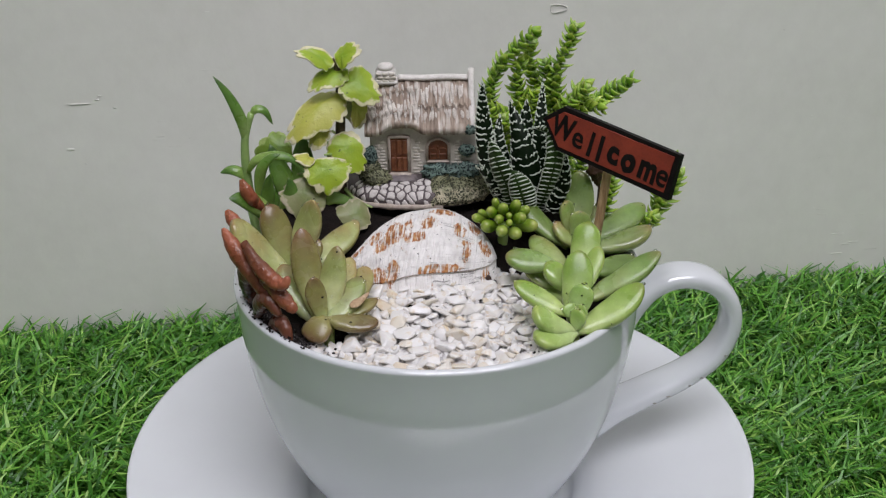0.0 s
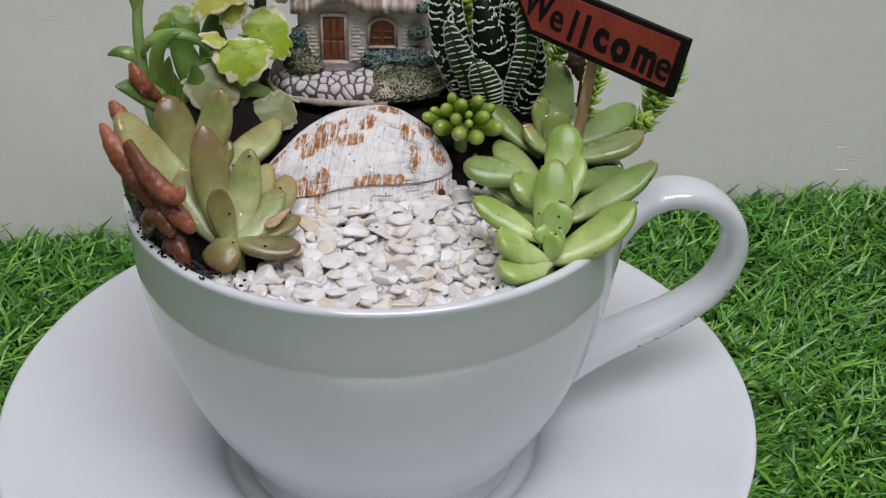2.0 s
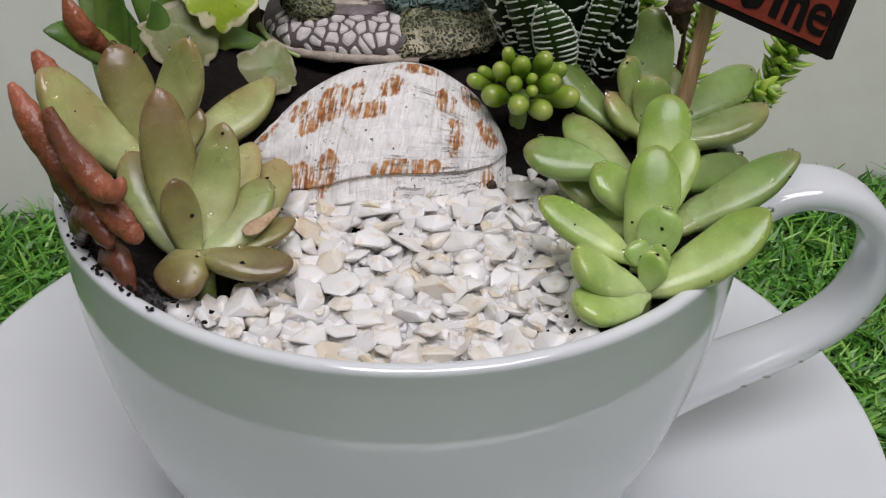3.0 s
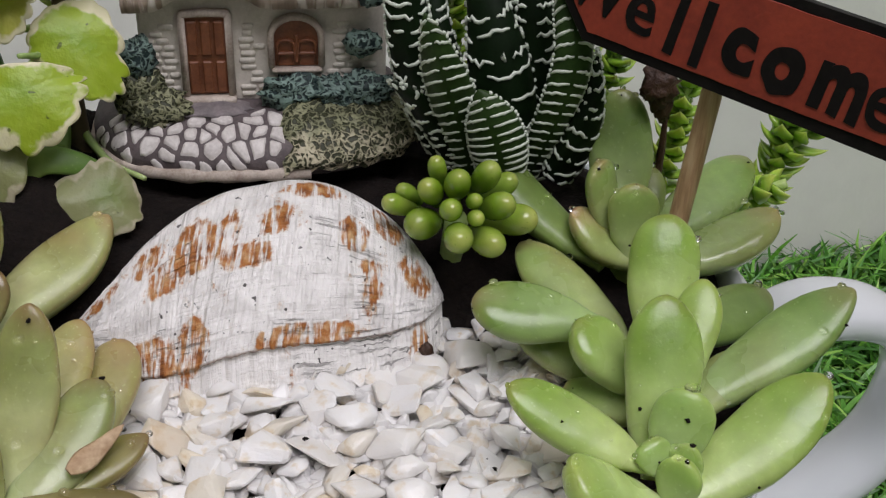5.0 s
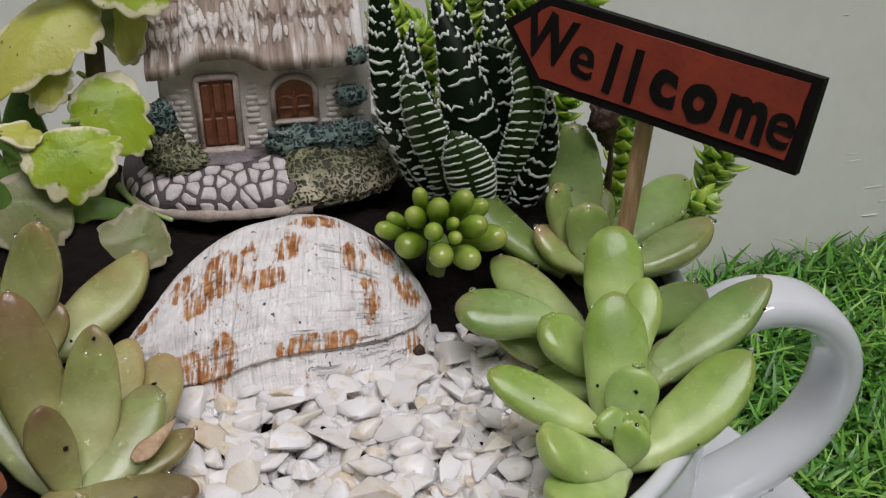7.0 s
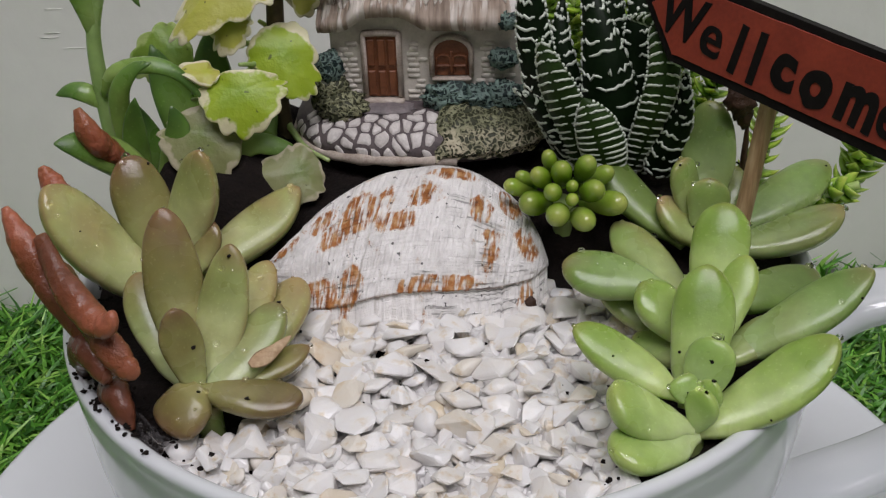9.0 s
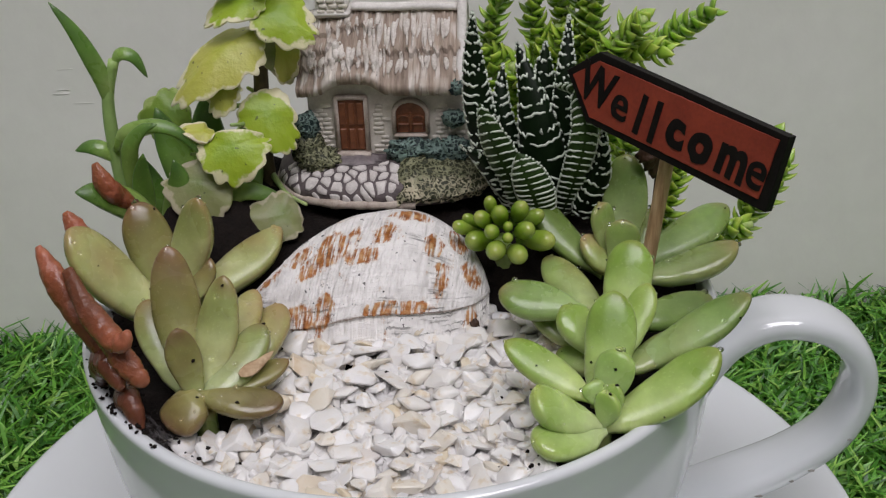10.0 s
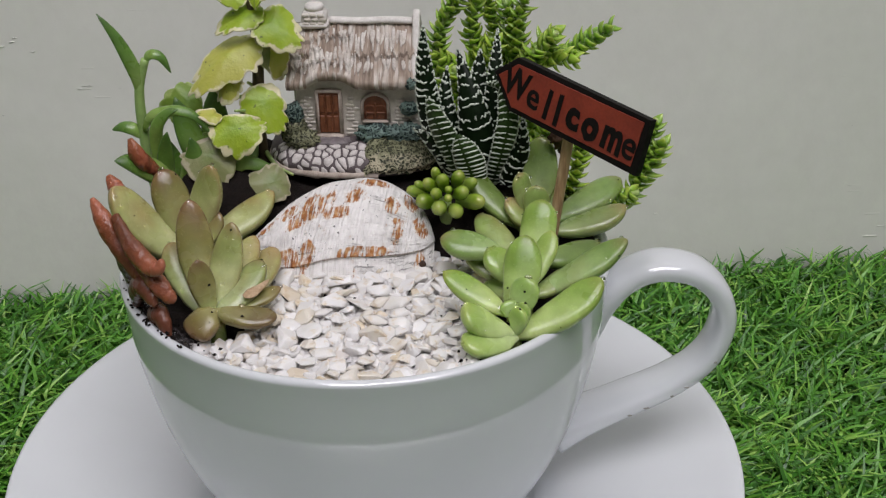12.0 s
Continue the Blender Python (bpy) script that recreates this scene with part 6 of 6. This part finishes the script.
spots = []
for low, goal, need, big in ((True, 100, 0.25, (0.0060, 0.0090)), (False, 195, 0.235, (0.0046, 0.0108))):
    tries = 0
    while sum(q[3] == low for q in spots) < goal and tries < 9000:
        tries += 1
        x, y = RNG.uniform(-0.05, 0.045), RNG.uniform(-0.0635, -0.006)
        size = RNG.uniform(*big) * (1.0 - 0.45 * min(tries / 6000, 1.0))
        if in_bed(x, y) and not any(math.hypot(x - a, y - b) < need * (size + s2) for a, b, s2, l2 in spots if l2 == low):
            spots.append((x, y, size, low))


def bed_height(x, y):
    return 0.0952 + 0.0034 * min(max((y + 0.046) / 0.030, 0), 1) - 0.0010 * min(max((-0.050 - y) / 0.012, 0), 1)


for x, y, size, low in spots:
    c = new("pebble", CHIPS[int(RNG.integers(len(CHIPS)))])
    c.parent = gravel
    c.location = Vector((x, y, bed_height(x, y) + (-0.0010 if low else 0.0009) + RNG.uniform(-0.0006, 0.0008))) - gravel.location
    c.rotation_euler = Euler((RNG.normal(0, 0.30), RNG.normal(0, 0.30), RNG.uniform(0, 6.28)))
    c.scale = tuple(size / 0.007 * q for q in (1.0, RNG.uniform(0.85, 1.25), RNG.uniform(0.55, 0.95)))


def deep_chips():
    geos = []
    for _ in range(2100):
        x, y = RNG.uniform(-0.05, 0.045), RNG.uniform(-0.0635, -0.006)
        if in_bed(x, y):
            v, f, _u = CHIP_SHAPES[int(RNG.integers(40))]
            turn = np.array(Euler((RNG.normal(0, 0.4), RNG.normal(0, 0.4), RNG.uniform(0, 6.28))).to_matrix())
            geos.append(((v * RNG.uniform(0.0038, 0.0068)) @ turn.T + (x, y, bed_height(x, y) - RNG.uniform(0.0001, 0.0026)), f, None))
    return joined(*geos)


tagged(part("loose_gravel", deep_chips(), STONE, gravel, "lower layer of white stone chips", smooth=False), kind="stuff")

# ---- crumbs, droplets and marks ----
def specks(places, low, high, amount=0.35):
    geos = []
    for k, p in enumerate(places):
        s = RNG.uniform(low, high)
        geos.append(lumpy(p, (s * RNG.uniform(0.7, 1.3), s * RNG.uniform(0.7, 1.3), s * RNG.uniform(0.5, 0.9)), amount, 2.5, k + 40, 5, 7))
    return joined(*geos)


spill = []
for _ in range(330):
    a = math.radians(RNG.normal(214, 11))
    r = min(RNG.normal(0.0652, 0.0022), 0.0692)
    top = 0.1004 if r > 0.0662 else 0.0985
    spill.append((r * math.cos(a), r * math.sin(a), top))
for _ in range(12):
    a, r = math.radians(RNG.uniform(292, 328)), RNG.uniform(0.0590, 0.0655)
    spill.append((r * math.cos(a), r * math.sin(a), 0.0985))
solo("soil_crumbs", specks(spill, 0.00012, 0.00046, 0.9), SOIL, (-0.045, -0.045, 0.1), "dark soil crumbs spilled along the inside of the rim", "soil", kind="stuff")


def perch(parts, count, up=0.35):
    """Places on the upper side of the given leaves."""
    spots_on = []
    for ob in parts:
        me = ob.data
        root = BASES[ob.name]
        good = [q for q in me.vertices if q.normal.z > up and q.normal.y < 0.4]
        for _ in range(count):
            if good:
                q = good[int(RNG.integers(len(good)))]
                spots_on.append((np.array(q.co[:]) + root, np.array(q.normal[:])))
    return spots_on


fleshy_leaves = [o for o in scene.objects if o.type == "MESH" and o.name.split(".")[0] == "leaf" and o.parent and o.parent.name.split(".")[0] == "succulent"]
WATER, wnt, wb = node_mat("clear_water", 0.0, IOR=1.45)
wb.inputs["Transmission Weight"].default_value = 1.0
drops = []
for p, nrm in perch(fleshy_leaves, 4):
    s = RNG.uniform(0.00022, 0.00075)
    drops.append(lumpy(p + nrm * s * 0.25, (s, s, s * 0.75), 0.1, 2.0, 3, 7, 10))
beads_on = solo("water_droplets", joined(*drops), WATER, (0, 0, 0.1), "clear water droplets on the succulent leaves", "water", kind="stuff")
beads_on.visible_shadow = False
dirt = [tuple(p + nrm * 0.0001) for p, nrm in perch(fleshy_leaves, 1, 0.1)]
for _ in range(8):
    x, y = RNG.uniform(-0.03, 0.03), RNG.uniform(-0.055, -0.02)
    dirt.append((x, y, bed_height(x, y) + 0.0022))
solo("soil_specks", specks(dirt, 0.00012, 0.00036, 0.9), SOIL, (0, 0, 0.1), "tiny dark soil specks on leaves and chips", "soil", kind="stuff")

# thin clear film left round the red plant's root ball
FILM, fnt, fb = node_mat("crumpled_clear_film", 0.12, IOR=1.35)
fb.inputs["Base Color"].default_value = (0.75, 0.70, 0.70, 1)
fb.inputs["Transmission Weight"].default_value = 0.93


def film_at(u, v):
    a = math.radians(200 + 32 * u)
    r = 0.0658 - 0.0022 * v + 0.0008 * noise.noise(Vector((u * 9, v * 5, 1)))
    z = 0.0965 + 0.0034 * v * (0.7 + 0.5 * noise.noise(Vector((u * 6, 2, v * 2)))) + 0.0008 * noise.noise(Vector((u * 21, v * 13, 5)))
    return [r * math.cos(a), r * math.sin(a), z]


solo("plastic_film", grid(50, 18, film_at), FILM, (-0.058, -0.034, 0.097), "crumpled clear plastic film against the inside of the cup", "plastic film")

# dark scratches under the handle
for k, (fr, w) in enumerate(((0.70, 0.0012), (0.74, 0.0008), (0.79, 0.0016), (0.83, 0.0009), (0.62, 0.0007))):
    i = int(fr * 59)
    side = HY if HY[1] < 0 else -HY
    c = hp[i] + side * h_wide[i] * 0.985 + np.array([0, 0, -0.35 * h_thick[i]])
    part("scratch", lumpy(c, (w * 0.8, 0.0003, 0.0003), 0.5, 3.0, 60 + k, 6, 8), GREY, cup, "dark scratch in the glaze")

for a, z, w, h in ((-0.1588, 0.0982, 0.0046, 0.0022), (-0.0964, 0.1309, 0.0080, 0.0007), (-0.0951, 0.1560, 0.0036, 0.0010), (-0.0815, 0.1435, 0.0040, 0.0008), (-0.1179, 0.1089, 0.0060, 0.0007),
                   (-0.1199, 0.1019, 0.0050, 0.0008), (-0.1522, 0.1185, 0.0110, 0.0008), (-0.1433, 0.1218, 0.0030, 0.0008), (-0.1447, 0.1201, 0.0030, 0.0012), (-0.1375, 0.1161, 0.0030, 0.0009),
                   (-0.1208, 0.1006, 0.0070, 0.0007), (-0.1149, 0.0972, 0.0080, 0.0007), (-0.1463, 0.0650, 0.0040, 0.0008), (-0.1555, 0.0202, 0.0040, 0.0010), (0.1039, 0.0368, 0.0030, 0.0010),
                   (0.1865, 0.0462, 0.0065, 0.0008), (0.1874, 0.0435, 0.0065, 0.0008), (0.1827, 0.0473, 0.0030, 0.0007), (0.1753, 0.0947, 0.0035, 0.0007), (0.1972, 0.0324, 0.0075, 0.0009),
                   (0.2019, 0.0263, 0.0060, 0.0009), (0.1978, 0.0215, 0.0070, 0.0009), (0.2063, 0.0421, 0.0080, 0.0008), (0.2056, 0.0274, 0.0070, 0.0008), (0.2151, 0.0229, 0.0080, 0.0009), (-0.0445, 0.1551, 0.0028, 0.0008)):
    wall_fleck(a, z, w, h, CHIP, "wall_blemish", "small raised paint blemish on the plaster wall")
for a, z, w, h in ((-0.1855, 0.0348, 0.0014, 0.0060), (-0.1729, 0.0321, 0.0018, 0.0016), (-0.1843, 0.0526, 0.0040, 0.0008), (-0.1532, 0.0910, 0.0022, 0.0010), (-0.1015, 0.0804, 0.0042, 0.0009),
                   (-0.1076, 0.1005, 0.0022, 0.0009), (0.1568, 0.1365, 0.0014, 0.0010), (0.1817, 0.0734, 0.0010, 0.0010)):
    wall_fleck(a, z, w, h, SMUDGE, "wall_scuff", "small grey scuff on the plaster wall")
ring_mark = [room_point(0.0533 + 0.0036 * math.cos(t) + 0.0010 * math.cos(2 * t), 0.0003, 0.1508 + 0.0018 * math.sin(t)) for t in np.linspace(0, 2 * np.pi, 40)]
solo("wall_ring_mark", tube(ring_mark, 0.00016, 0.0003, WN, 6), SMUDGE, room_point(0.0533, 0, 0.1508), "faint oval ring scuffed into the plaster wall", "wall mark", "wall marks")
